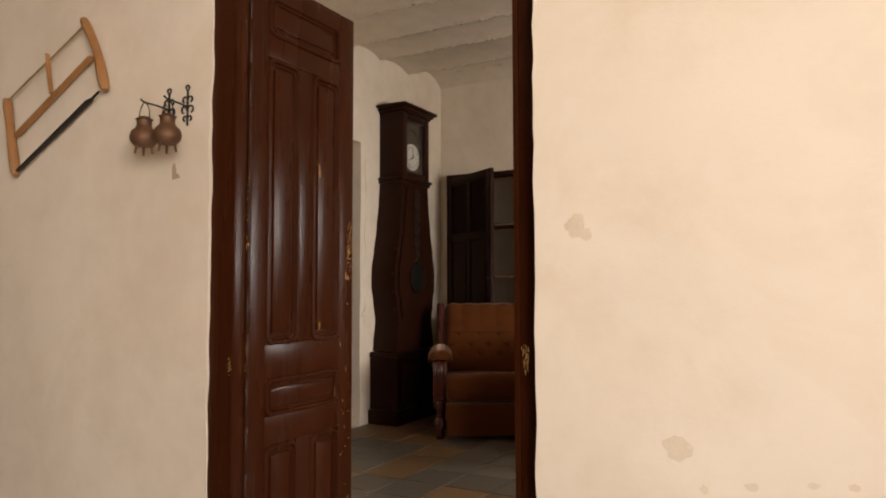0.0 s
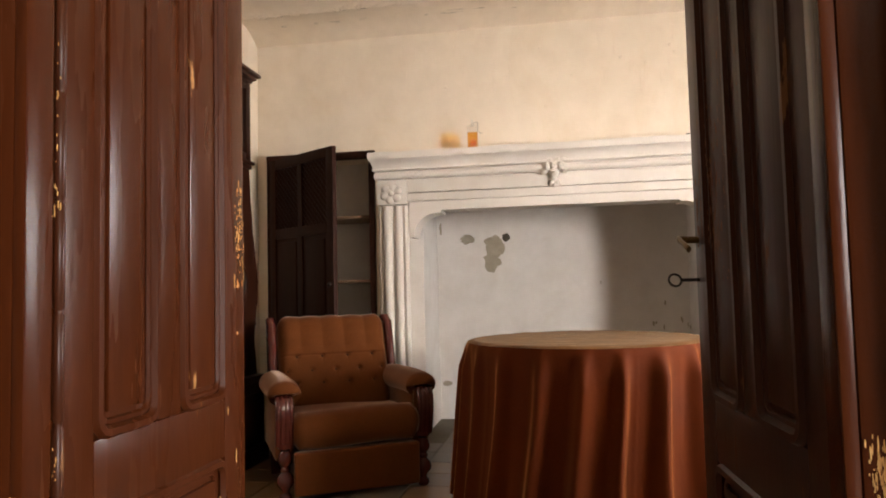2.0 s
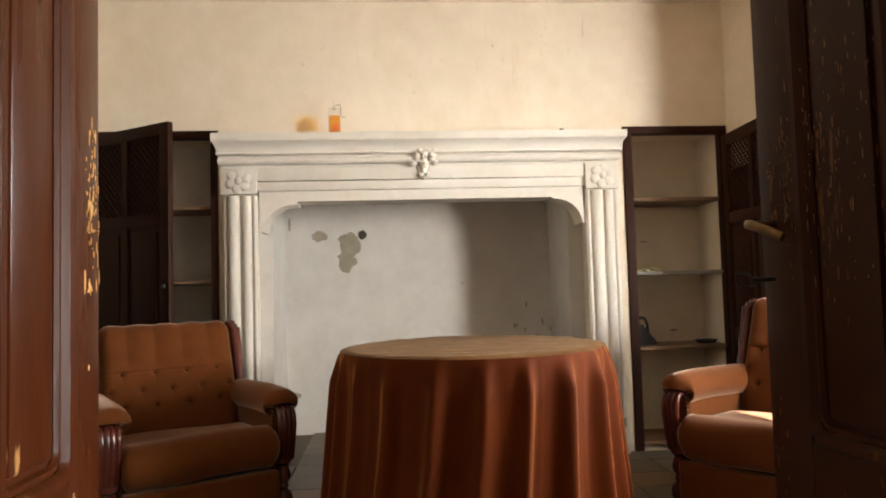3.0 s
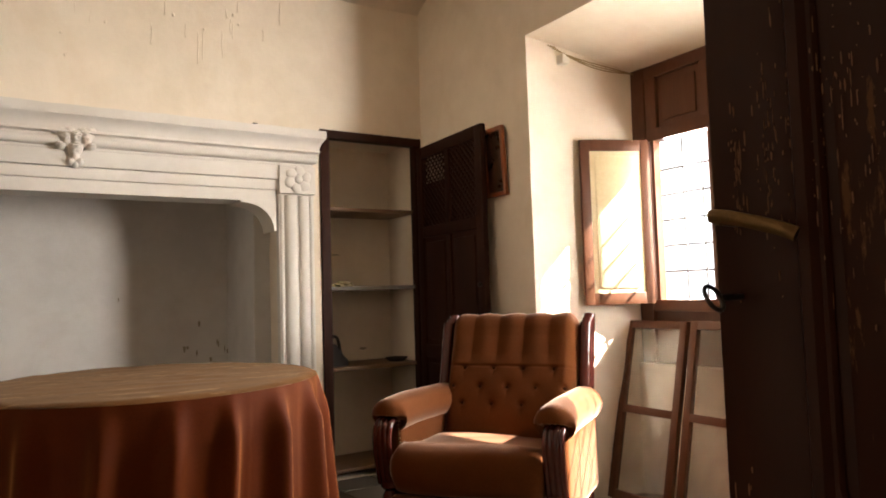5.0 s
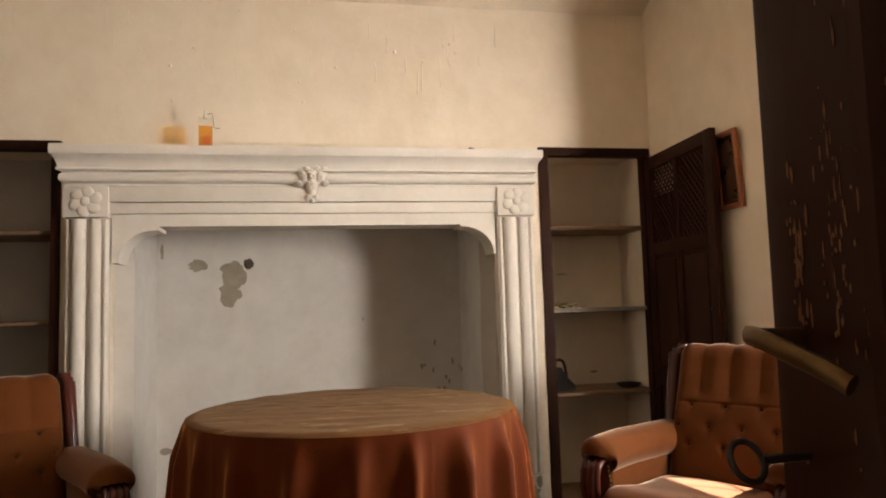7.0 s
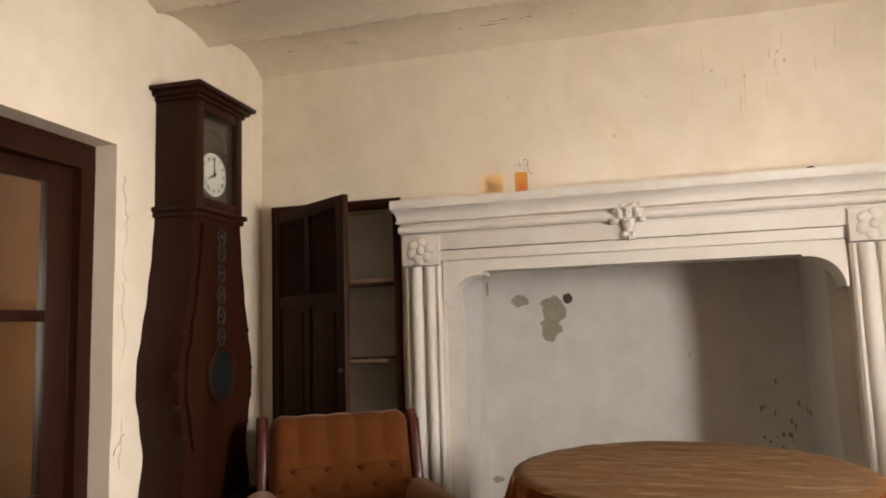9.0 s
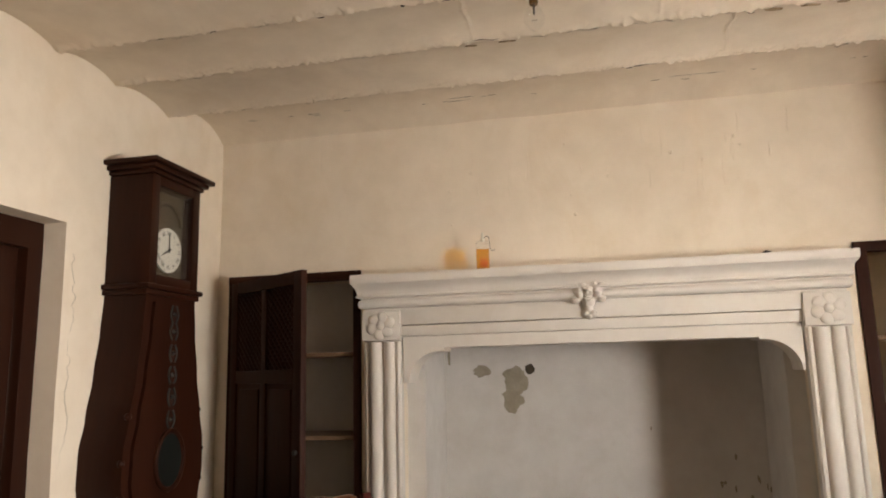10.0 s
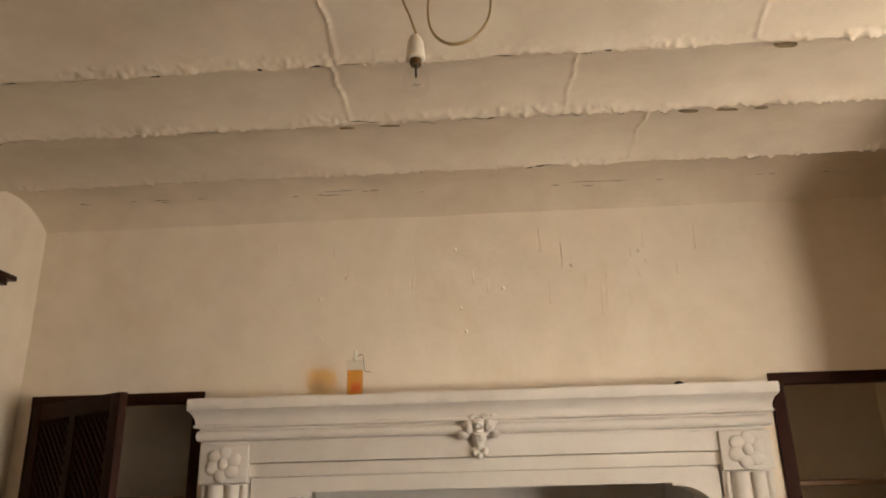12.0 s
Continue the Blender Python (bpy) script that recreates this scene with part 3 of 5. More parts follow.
# ---- double door ----
def door_leaf(name, m, width, height, material, label, flip=1):
    """Panelled leaf: local x from the hinge to the free edge, y through it, z up. Panels on both faces."""
    d = thing(name, m, label, "door")
    st = 0.085
    cols = [(st, width / 2 - 0.035), (width / 2 + 0.035, width - st)]
    bands = [(0.10, 0.52, 2), (0.615, 0.735, 1), (0.845, 1.79, 2), (1.865, 2.00, 1)]
    part("core", one_box(0.01, width - 0.01, -0.012, 0.012, 0.01, height - 0.01), material, d)
    part("stile", one_box(0, st, -0.021, 0.021, 0, height, 0.004), material, d)
    part("stile", one_box(width - st, width, -0.021, 0.021, 0, height, 0.004), material, d)
    edges = [0.0] + [v for a, b, _ in bands for v in (a, b)] + [height]
    for z0, z1 in zip(edges[::2], edges[1::2]):
        part("rail", one_box(st, width - st, -0.0205, 0.0205, z0, z1, 0.003), material, d)
    for z0, z1, n in bands:
        spans = cols if n == 2 else [(st, width - st)]
        if n == 2:
            part("muntin", one_box(width / 2 - 0.035, width / 2 + 0.035, -0.0205, 0.0205, z0, z1, 0.003), material, d)
        for x0, x1 in spans:
            for s in (-1, 1):
                bm = bmesh.new()
                r = 0.03
                loop = []
                for cx, cz, a0 in ((x1 - r, z1 - r, 0), (x0 + r, z1 - r, 90), (x0 + r, z0 + r, 180), (x1 - r, z0 + r, 270)):
                    for a in (0, 30, 60, 90):
                        loop.append((cx + r * 0.8 * math.cos(radians(a0 + a)), s * 0.019, cz + r * 0.8 * math.sin(radians(a0 + a))))
                tube(bm, loop, 0.010, 6, closed=True, up=(0, 1, 0))
                tube(bm, [((x - (x0 + x1) / 2) * 0.86 + (x0 + x1) / 2, s * 0.014, (z - (z0 + z1) / 2) * (1 - 0.028 / (z1 - z0)) + (z0 + z1) / 2) for x, _, z in loop], 0.006, 6, closed=True, up=(0, 1, 0))
                part("moulding", bm, material, d)
                i = 0.034
                part("panel", one_box(x0 + i, x1 - i, min(s * 0.011, s * 0.019), max(s * 0.011, s * 0.019), z0 + i, z1 - i, 0.006), material, d)
    return d


left_leaf = door_leaf("door_leaf", pose(-1.622, 1.61, 0.005, 0, 0, 89.6), 0.55, 2.062, DOORPAINT, "open brown-painted panelled door leaf with a worn edge")
right_leaf = door_leaf("door_leaf", pose(-0.640, 1.62, 0.005, 0, 0, 93.6), 0.57, 2.062, DARKPAINT, "open dark brown panelled door leaf with scratched paint")
# hinge barrels on the left leaf, bare wood where the paint has gone
for z in (0.35, 1.25, 1.75):
    bm = lathe(bmesh.new(), [(0.009, z - 0.06), (0.011, z - 0.055), (0.011, z + 0.055), (0.006, z + 0.065)], 10)
    part("hinge", bm, IRON, left_leaf, at=pose(-0.006, -0.026, 0))
# lever, escutcheon and key on the right leaf; its local +y looks at the passage
bm = bmesh.new()
tube(bm, [(0.545, 0.02, 1.127), (0.545, 0.054, 1.128)], 0.007, 10)
tube(bm, spline([(0.552, 0.054, 1.130), (0.535, 0.058, 1.128), (0.51, 0.059, 1.121), (0.482, 0.058, 1.112), (0.470, 0.056, 1.106)], 5), 0.0053, 10, flat=(0.8, 1.25))
part("lever_handle", bm, BRASS, right_leaf, "worn brass lever handle")
bm = bmesh.new()
tube(bm, [(0.545, 0.02, 1.053), (0.545, 0.056, 1.053)], 0.0032, 8)
tube(bm, [(0.545 + 0.006 * math.sin(a), 0.066 + 0.0112 * math.cos(a), 1.053 + 0.0112 * math.sin(a)) for a in (k * math.pi / 10 for k in range(20))], 0.0022, 8, closed=True, up=(1, 0, 0))
part("key", bm, IRON, right_leaf, "iron key with a round bow")


def flakes(n, x, z, sx, sz, y, big, seed):
    """Small ragged flakes where the paint has come off, on one face of a leaf."""
    bm, rng = bmesh.new(), random.Random(seed)
    for k in range(n):
        blotch(bm, rng.gauss(x, sx), rng.gauss(z, sz), big * rng.uniform(0.25, 0.8), big * rng.uniform(0.6, 8) * (1 if rng.random() < 0.6 else 0.3), y, k * 3.7, 9, 0.0006)
    return bm


tagged(part("paint_loss", flakes(90, 0.527, 1.175, 0.010, 0.050, -0.0212, 0.0012, 3), BAREWOOD, left_leaf, "yellow bare wood where paint has worn off"), kind="stuff")
tagged(part("paint_loss", flakes(30, 0.49, 0.60, 0.03, 0.30, -0.0212, 0.002, 5), BAREWOOD, left_leaf, "pale chips in the paint"), kind="stuff")
for n, x, z, sx, sz, seed in ((46, 0.541, 1.17, 0.004, 0.045, 7), (60, 0.510, 1.20, 0.006, 0.055, 8), (80, 0.480, 1.20, 0.009, 0.06, 9), (60, 0.445, 1.19, 0.013, 0.07, 14),
                              (50, 0.40, 1.22, 0.022, 0.10, 15), (50, 0.33, 1.28, 0.035, 0.14, 16), (30, 0.545, 0.75, 0.008, 0.10, 17)):
    tagged(part("paint_loss", flakes(n, x, z, sx, sz, -0.0212, 0.0011, seed), SCRATCH, right_leaf, "bare wood scratches", at=Matrix.Diagonal((1, -1, 1, 1))), kind="stuff")

door_frame = thing("door_frame", pose(0, 0, 0), "brown-painted wooden door frame set in the plaster", "door frame")
for x0, x1, g, back in ((-1.69, -1.575, 1, 0.0), (-0.660, -0.555, -1, 0.046)):
    bm = one_box(x0, x1, 1.513 + back, 1.602 + back * 0.2, 0, 2.10, 0.006)
    inner = x1 if g > 0 else x0
    box(bm, min(inner, inner + g * 0.016), max(inner, inner + g * 0.016), 1.5132 + back, 1.560 + back, 0, 2.085, 0.004)
    part("jamb", bm, DOORPAINT, door_frame)
bm = one_box(-1.69, -0.565, 1.5134, 1.6018, 2.085, 2.20, 0.006)
part("head", bm, DOORPAINT, door_frame)
bm = flakes(60, -0.644, 0.862, 0.0045, 0.016, 1.5586, 0.0012, 13)
part("bare_patch", bm, BAREWOOD, door_frame, "yellow bare wood where paint has worn off")

# long iron hinge strip in the rebate of the jamb, its paint worn at the knuckles
prof = [(0.006, 0.05)]
for k in range(14):
    z = 0.06 + 0.14 * k
    prof += [(0.007, z), (0.007, z + 0.128), (0.005, z + 0.131), (0.005, z + 0.137)]
strip = part("hinge_strip", lathe(bmesh.new(), prof, 12, Matrix.Translation((-1.569, 1.583, 0))), DARKPAINT, door_frame, "dark iron hinge strip with worn paint")
bm, rng = bmesh.new(), random.Random(31)
for k in range(30):
    blotch(bm, -1.568 + rng.gauss(0, 0.002), rng.choice((0.80, 0.84, 1.18, 1.28, 1.31)) + rng.gauss(0, 0.03), 0.0009, rng.uniform(0.001, 0.005), 1.5757, k * 2.3, 8, 0.0005)
for k in range(26):
    blotch(bm, -1.571 + rng.gauss(0.0, 0.004), rng.gauss(0.80, 0.012), 0.0011, rng.uniform(0.0008, 0.002), 1.5128, k * 1.3, 8, 0.0006)
tagged(part("paint_loss", bm, BAREWOOD, door_frame, "pale chips in the paint"), kind="stuff")
# ---- armchairs ----
def armchair(m, label):
    """Front edge along local x, the sitter looks along -y; origin on the floor under the middle of the front."""
    ch = thing("armchair", m, label, "armchair", "pair of armchairs")
    # tufted back, rounded over the top
    M0, M1, H, HALF = Vector((0, 0.60, 0.36)), Vector((0, 0.775, 0.865)), 0.078, 0.315
    d = (M1 - M0).normalized()
    nf = Vector((0, -d.z, d.y))
    tufts = [((i - 1.5) * 0.145, 0.618) for i in range(4)] + [((i - 2) * 0.135, 0.455) for i in range(5)] + [((i - 1.5) * 0.145, 0.31) for i in range(4)]
    bm, rows = bmesh.new(), []
    NU, NV, NT = 126, 108, 12
    path = [("f", k / NV) for k in range(NV + 1)] + [("t", k / NT) for k in range(1, NT)] + [("b", 1 - k / 12) for k in range(13)]
    for kind, v in path:
        row = []
        for i in range(NU + 1):
            u = -HALF + 2 * HALF * i / NU
            e = math.sqrt(max(0.02, 1 - max(0, (abs(u) - HALF + 0.055) / 0.055) ** 2))
            if kind == "f":
                h = H + 0.015 * math.sin(math.pi * min(1, v * 1.1))
                if v > 0.64:
                    f = min(1, (v - 0.64) / 0.10)
                    h -= 0.011 * f * (1 - abs(math.sin(math.pi * (u / (2 * HALF) + 0.5) * 5)) ** 1.1)
                else:
                    for tu, tv in tufts:
                        du, dv = u - tu, (v - tv) * 0.53
                        r2 = du * du + dv * dv
                        if r2 < 0.01:
                            h -= 0.014 * math.exp(-r2 / 0.012 ** 2) + 0.0045 * math.exp(-r2 / 0.032 ** 2) + 0.003 * math.exp(-(du / 0.005) ** 2 - ((dv + 0.02) / 0.022) ** 2)
                h -= 0.005 * math.exp(-((v - 0.632) / 0.008) ** 2)
                p = M0 + d * (M1 - M0).length * v + nf * h * e
            elif kind == "t":
                a = math.pi * v
                lobe = 0.012 * (1 - abs(math.sin(math.pi * (u / (2 * HALF) + 0.5) * 5)) ** 1.1) * (1 - v)
                p = M1 + nf * (H - lobe) * e * math.cos(a) + d * (H - lobe) * e * math.sin(a)
            else:
                p = M0 + d * (M1 - M0).length * v - nf * H * e
            row.append(bm.verts.new((u, p.y, p.z)))
        rows.append(row)
    for a, b in zip(rows, rows[1:]):
        for i in range(NU):
            bm.faces.new((a[i], a[i + 1], b[i + 1], b[i]))
    bmesh.ops.recalc_face_normals(bm, faces=bm.faces)
    back = part("backrest", bm, VELVET, ch, "button-tufted brown velvet back", 180)
    for tu, tv in tufts:
        p = M0 + d * (M1 - M0).length * tv + nf * (H - 0.005)
        bm = bmesh.new()
        bmesh.ops.create_uvsphere(bm, u_segments=8, v_segments=6, radius=0.0085, matrix=Matrix.Translation((tu, p.y, p.z)))
        part("button", bm, BUTTON, back)
    # seat with a rolled front edge, and the flap under it
    bm = bmesh.new()
    prof = [(0.62, 0.30), (0.62, 0.40), (0.45, 0.425), (0.25, 0.430), (0.13, 0.448), (0.07, 0.458), (0.02, 0.454), (-0.015, 0.434), (-0.038, 0.405), (-0.044, 0.36), (-0.038, 0.325), (-0.016, 0.285), (0.03, 0.264), (0.08, 0.26), (0.3, 0.26)]
    cols = []
    for i in range(25):
        x = -0.315 + 0.63 * i / 24
        e = math.sqrt(max(0.0, 1 - max(0, (abs(x) - 0.28) / 0.036) ** 2)) if abs(x) < 0.3149 else 0.25
        cols.append([bm.verts.new((x, 0.3 + (y - 0.3) * (0.9 + 0.1 * e), 0.37 + (z - 0.37) * (0.55 + 0.45 * e) + 0.006 * math.sin(x * 9 + y * 5))) for y, z in prof])
    for a, b in zip(cols, cols[1:]):
        for k in range(len(prof)):
            bm.faces.new((a[k], a[(k + 1) % len(prof)], b[(k + 1) % len(prof)], b[k]))
    bm.faces.new(cols[0]), bm.faces.new(cols[-1][::-1])
    bmesh.ops.recalc_face_normals(bm, faces=bm.faces)
    part("seat", bm, VELVET, ch, "thick velvet seat cushion", 70)
    part("footrest", one_box(-0.315, 0.315, -0.020, 0.040, 0.030, 0.256, 0.014, seg=3), VELVET, ch, "flat velvet flap below the seat")
    part("base", one_box(-0.31, 0.31, 0.05, 0.66, 0.10, 0.25, 0.01), WALNUT, ch)
    for s in (-1, 1):
        # padded arm: fat roll over an upholstered side
        bm = bmesh.new()
        pts = spline([(s * 0.352, 0.060, 0.545), (s * 0.352, 0.085, 0.555), (s * 0.352, 0.25, 0.560), (s * 0.350, 0.45, 0.555), (s * 0.345, 0.66, 0.55)], 6)
        rs = [0.078 * min(1, 0.45 + i * 0.16) for i in range(len(pts))]
        tube(bm, pts, rs, 20, flat=(1.05, 0.92))
        box(bm, s * 0.352 - 0.045, s * 0.352 + 0.045, 0.08, 0.66, 0.20, 0.53, 0.02)
        arm = part("armrest", bm, VELVET, ch, "padded velvet armrest", 60)
        # carved front of the arm, fluted scroll
        bm = bmesh.new()
        for k, (dx, rr) in enumerate(((-0.030, 0.014), (-0.010, 0.017), (0.010, 0.017), (0.030, 0.014))):
            tube(bm, spline([(s * 0.358 + dx, 0.080, 0.535), (s * 0.358 + dx, 0.045, 0.538), (s * 0.358 + dx, 0.014, 0.512), (s * 0.358 + dx, 0.004, 0.46),
                             (s * 0.358 + dx, 0.014, 0.40), (s * 0.358 + dx, 0.030, 0.335), (s * 0.358 + dx, 0.045, 0.29)], 6), rr, 8)
        part("arm_scroll", bm, MAHOGANY, ch, "polished fluted mahogany scroll", 60)
        bm = bmesh.new()
        for k in range(12):
            bmesh.ops.create_uvsphere(bm, u_segments=6, v_segments=4, radius=0.0055, matrix=Matrix.Translation((s * 0.31, 0.062 + 0.003 * k, 0.520 - 0.018 * k)))
        part("nail_row", bm, BRASS, arm, "row of brass nails")
        prof = [(0.022, 0.0), (0.030, 0.012), (0.030, 0.03), (0.018, 0.045), (0.020, 0.06), (0.040, 0.085), (0.044, 0.105), (0.038, 0.13), (0.020, 0.15), (0.026, 0.165),
                (0.020, 0.18), (0.034, 0.20), (0.036, 0.22), (0.030, 0.245), (0.022, 0.26), (0.038, 0.275), (0.040, 0.30)]
        part("leg", lathe(bmesh.new(), prof, 16, Matrix.Translation((s * 0.352, 0.055, 0))), MAHOGANY, ch, "turned mahogany front leg")
        part("leg", one_box(s * 0.335 - 0.026, s * 0.335 + 0.026, 0.66, 0.72, 0, 0.36, 0.008), MAHOGANY, ch)
        # fluted post beside the back
        bm = bmesh.new()
        for k in range(3):
            o = Vector((0, -0.05 + 0.045 * k, 0.017 * k))
            tube(bm, spline([Vector((s * 0.345, 0.64, 0.32)) + o, Vector((s * 0.345, 0.72, 0.58)) + o, Vector((s * 0.345, 0.79, 0.82)) + o, Vector((s * 0.345, 0.815, 0.895)) + o], 5), 0.027, 10)
        part("back_post", bm, MAHOGANY, ch, "dark fluted mahogany post")
    return ch


armchair(pose(-2.033, 4.383, 0, 0, 0, 29.5) @ Matrix.Diagonal((1.05, 0.95, 0.972, 1)), "brown velvet button-back armchair with mahogany posts beside the clock")
armchair(pose(0.230, 4.052, 0, 0, 0, -56) @ Matrix.Diagonal((1, 0.92, 1.022, 1)), "brown velvet button-back armchair in sunlight beside the window")

# ---- round table under its cloth ----
TX, TY, TR = -0.850, 4.45, 0.596
table = thing("round_table", pose(TX, TY, 0), "round wooden table hidden under a long cloth", "table")
part("tabletop", lathe(bmesh.new(), [(0.565, 0.757), (0.58, 0.767), (0.58, 0.787), (0.565, 0.790)], 48), SHELFWOOD, table)
for k in range(4):
    a = math.pi / 4 + k * math.pi / 2
    part("leg", lathe(bmesh.new(), [(0.02, 0), (0.025, 0.1), (0.03, 0.757)], 12, Matrix.Translation((0.42 * math.cos(a), 0.42 * math.sin(a), 0))), SHELFWOOD, table)
cloth = thing("tablecloth", pose(TX, TY, 0), "rust-brown velvet tablecloth falling in deep folds to the floor", "tablecloth")
rng = random.Random(11)
folds, a = [], 0.0
while a < 2 * math.pi - 0.12:
    folds.append((a, rng.uniform(0.6, 1.25)))
    a += rng.uniform(0.20, 0.36)


def fold(t):
    """Rounded outward pleats with narrow valleys between them."""
    n = len(folds)
    for i in range(n):
        a0, k = folds[i]
        a1 = folds[i + 1][0] if i + 1 < n else folds[0][0] + 2 * math.pi
        if a0 <= t < a1:
            f = (t - a0) / (a1 - a0)
            return k * (math.sin(math.pi * f) ** 5.5 - 0.20)
    return -0.25


NA = 540
bm, rings = bmesh.new(), []
for k in range(40):
    f = k / 39
    ring = []
    for i in range(NA):
        t = 2 * math.pi * i / NA
        g = fold((t + 0.05 * math.sin(3 * f + t)) % (2 * math.pi))
        drop = 0.779 * f
        r = TR + 0.006 + 0.058 * f ** 0.9 + (0.042 + 0.026 * f) * g * min(1, f * 6.0 + 0.04)
        z = 0.788 - drop + (0.012 * g * f if f > 0.9 else 0)
        if k == 0:
            r = TR + 0.002
        ring.append(bm.verts.new((r * math.cos(t), r * math.sin(t), max(0.006, z))))
    rings.append(ring)
for a, b in zip(rings, rings[1:]):
    for i in range(NA):
        bm.faces.new((a[i], b[i], b[(i + 1) % NA], a[(i + 1) % NA]))
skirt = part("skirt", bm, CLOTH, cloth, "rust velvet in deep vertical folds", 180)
bm, rings = bmesh.new(), []
c = bm.verts.new((0, 0, 0.798))
for k in range(1, 33):
    f = k / 32
    ring = []
    for i in range(120):
        t = 2 * math.pi * i / 120
        x, y = f * (TR + 0.003) * math.cos(t), f * (TR + 0.003) * math.sin(t)
        z = 0.798 + 0.0035 * noise.noise(Vector((x * 5, y * 14, 0))) + 0.002 * noise.noise(Vector((x * 16, y * 30, 3))) - (0.009 if k == 32 else 0.0025 if k == 31 else 0)
        ring.append(bm.verts.new((x, y, z)))
    rings.append(ring)
for i in range(120):
    bm.faces.new((c, rings[0][i], rings[0][(i + 1) % 120]))
for a, b in zip(rings, rings[1:]):
    for i in range(120):
        bm.faces.new((a[i], b[i], b[(i + 1) % 120], a[(i + 1) % 120]))
part("cloth_top", bm, CLOTHTOP, cloth, "paler, browner top of the cloth", 180)

# ---- longcase clock ----
CY = 4.798
clock = thing("longcase_clock", pose(WEST, CY, 0, 0, 0, 90) @ Matrix.Diagonal((1.07, 1, 1, 1)), "tall dark walnut longcase clock with violin-shaped trunk and glazed dial", "clock")
# local x runs along the wall to the south, local -y looks into the room; front of the trunk at y = -0.225
FR = -0.215


def waist(z):
    pts = [(0.0, 0.30), (0.52, 0.275), (0.60, 0.26), (0.78, 0.235), (0.92, 0.26), (1.05, 0.288), (1.18, 0.285), (1.32, 0.255), (1.50, 0.222), (1.70, 0.195), (1.86, 0.182)]
    for (z0, w0), (z1, w1) in zip(pts, pts[1:]):
        if z0 <= z <= z1:
            f = (z - z0) / (z1 - z0)
            f = f * f * (3 - 2 * f)
            return w0 + (w1 - w0) * f
    return pts[-1][1]


def slab(z0, z1, y0, y1, inset=0.0, n=40, width=waist):
    bm, rows = bmesh.new(), []
    for k in range(n + 1):
        z = z0 + (z1 - z0) * k / n
        w = width(z) - inset
        rows.append([bm.verts.new(p) for p in ((-w, y0, z), (w, y0, z), (w, y1, z), (-w, y1, z))])
    for a, b in zip(rows, rows[1:]):
        for k in range(4):
            bm.faces.new((a[k], a[(k + 1) % 4], b[(k + 1) % 4], b[k]))
    bm.faces.new(rows[0][::-1]), bm.faces.new(rows[-1])
    bmesh.ops.recalc_face_normals(bm, faces=bm.faces)
    return bm


part("trunk", slab(0.55, 1.86, FR, 0.0), WALNUT, clock, "violin-shaped walnut trunk")
part("foot", one_box(-0.325, 0.325, FR - 0.05, 0, 0.0, 0.11, 0.01), WALNUT, clock)
part("plinth", one_box(-0.30, 0.30, FR - 0.03, 0, 0.11, 0.50, 0.008), WALNUT, clock)
part("plinth_moulding", one_box(-0.31, 0.31, FR - 0.04, 0, 0.50, 0.545, 0.01), WALNUT, clock)
part("plinth_panel", one_box(-0.22, 0.22, FR - 0.04, FR - 0.028, 0.17, 0.44, 0.008), WALNUT, clock)
tdoor = part("trunk_door", slab(0.80, 1.83, FR - 0.016, FR, 0.045), WALNUT, clock, "long trunk door with a carved strip")
for z in (1.30, 1.40, 1.50, 1.60, 1.70, 1.78):
    bm = bmesh.new()
    for s in (-1, 1):
        tube(bm, [(s * (0.012 + 0.016 * math.sin(t * math.pi)), FR - 0.018, z - 0.04 + 0.08 * t) for t in (i / 8 for i in range(9))], 0.006, 6)
    bmesh.ops.create_uvsphere(bm, u_segments=8, v_segments=6, radius=0.012, matrix=Matrix.Translation((0, FR - 0.018, z)))
    part("carved_scroll", bm, SOOT, tdoor, "dark carved scrolls")
bm = bmesh.new()
tube(bm, [(0.098 * math.cos(a), FR - 0.018, 1.12 + 0.128 * math.sin(a)) for a in (k * math.pi / 20 for k in range(40))], 0.013, 8, closed=True, up=(0, 1, 0))
part("lens_frame", bm, WALNUT, tdoor)
bm = lathe(bmesh.new(), [(0.5, 0), (0.5, 0.004)], 40)
for v in bm.verts:
    v.co = Vector((v.co.x * 0.19, FR - 0.017 - v.co.z, 1.12 + v.co.y * 0.25))
bmesh.ops.recalc_face_normals(bm, faces=bm.faces)
part("lens_glass", bm, surface("dim_lens_glass", (0.005, 0.006, 0.005), (0.010, 0.011, 0.009), 10, 60, 0.35, 0.02, 0.001), tdoor, "dim greenish pendulum window")
for s in (-1, 1):
    for z in (0.87, 1.00, 1.14, 1.33):
        bm = bmesh.new()
        bmesh.ops.create_uvsphere(bm, u_segments=8, v_segments=6, radius=0.016, matrix=Matrix.Translation((s * (waist(z) - 0.004), FR + 0.01, z)))
        part("carved_knob", bm, WALNUT, clock)
bm = one_box(-0.20, 0.20, FR - 0.012, 0, 1.86, 1.885, 0.006)
box(bm, -0.21, 0.21, FR - 0.028, 0, 1.885, 1.91, 0.008)
part("collar", bm, WALNUT, clock)
for x0, x1 in ((-0.185, -0.13), (0.13, 0.185)):
    part("hood_side", one_box(x0, x1, FR - 0.01, 0, 1.91, 2.42, 0.004), WALNUT, clock)
for z0, z1 in ((2.375, 2.42), (1.91, 1.955)):
    part("hood_rail", one_box(-0.13, 0.13, FR - 0.009, 0, z0, z1, 0.004), WALNUT, clock)
part("hood_back", one_box(-0.13, 0.13, -0.155, 0, 1.955, 2.375), WALNUT, clock)
bm = bmesh.new()
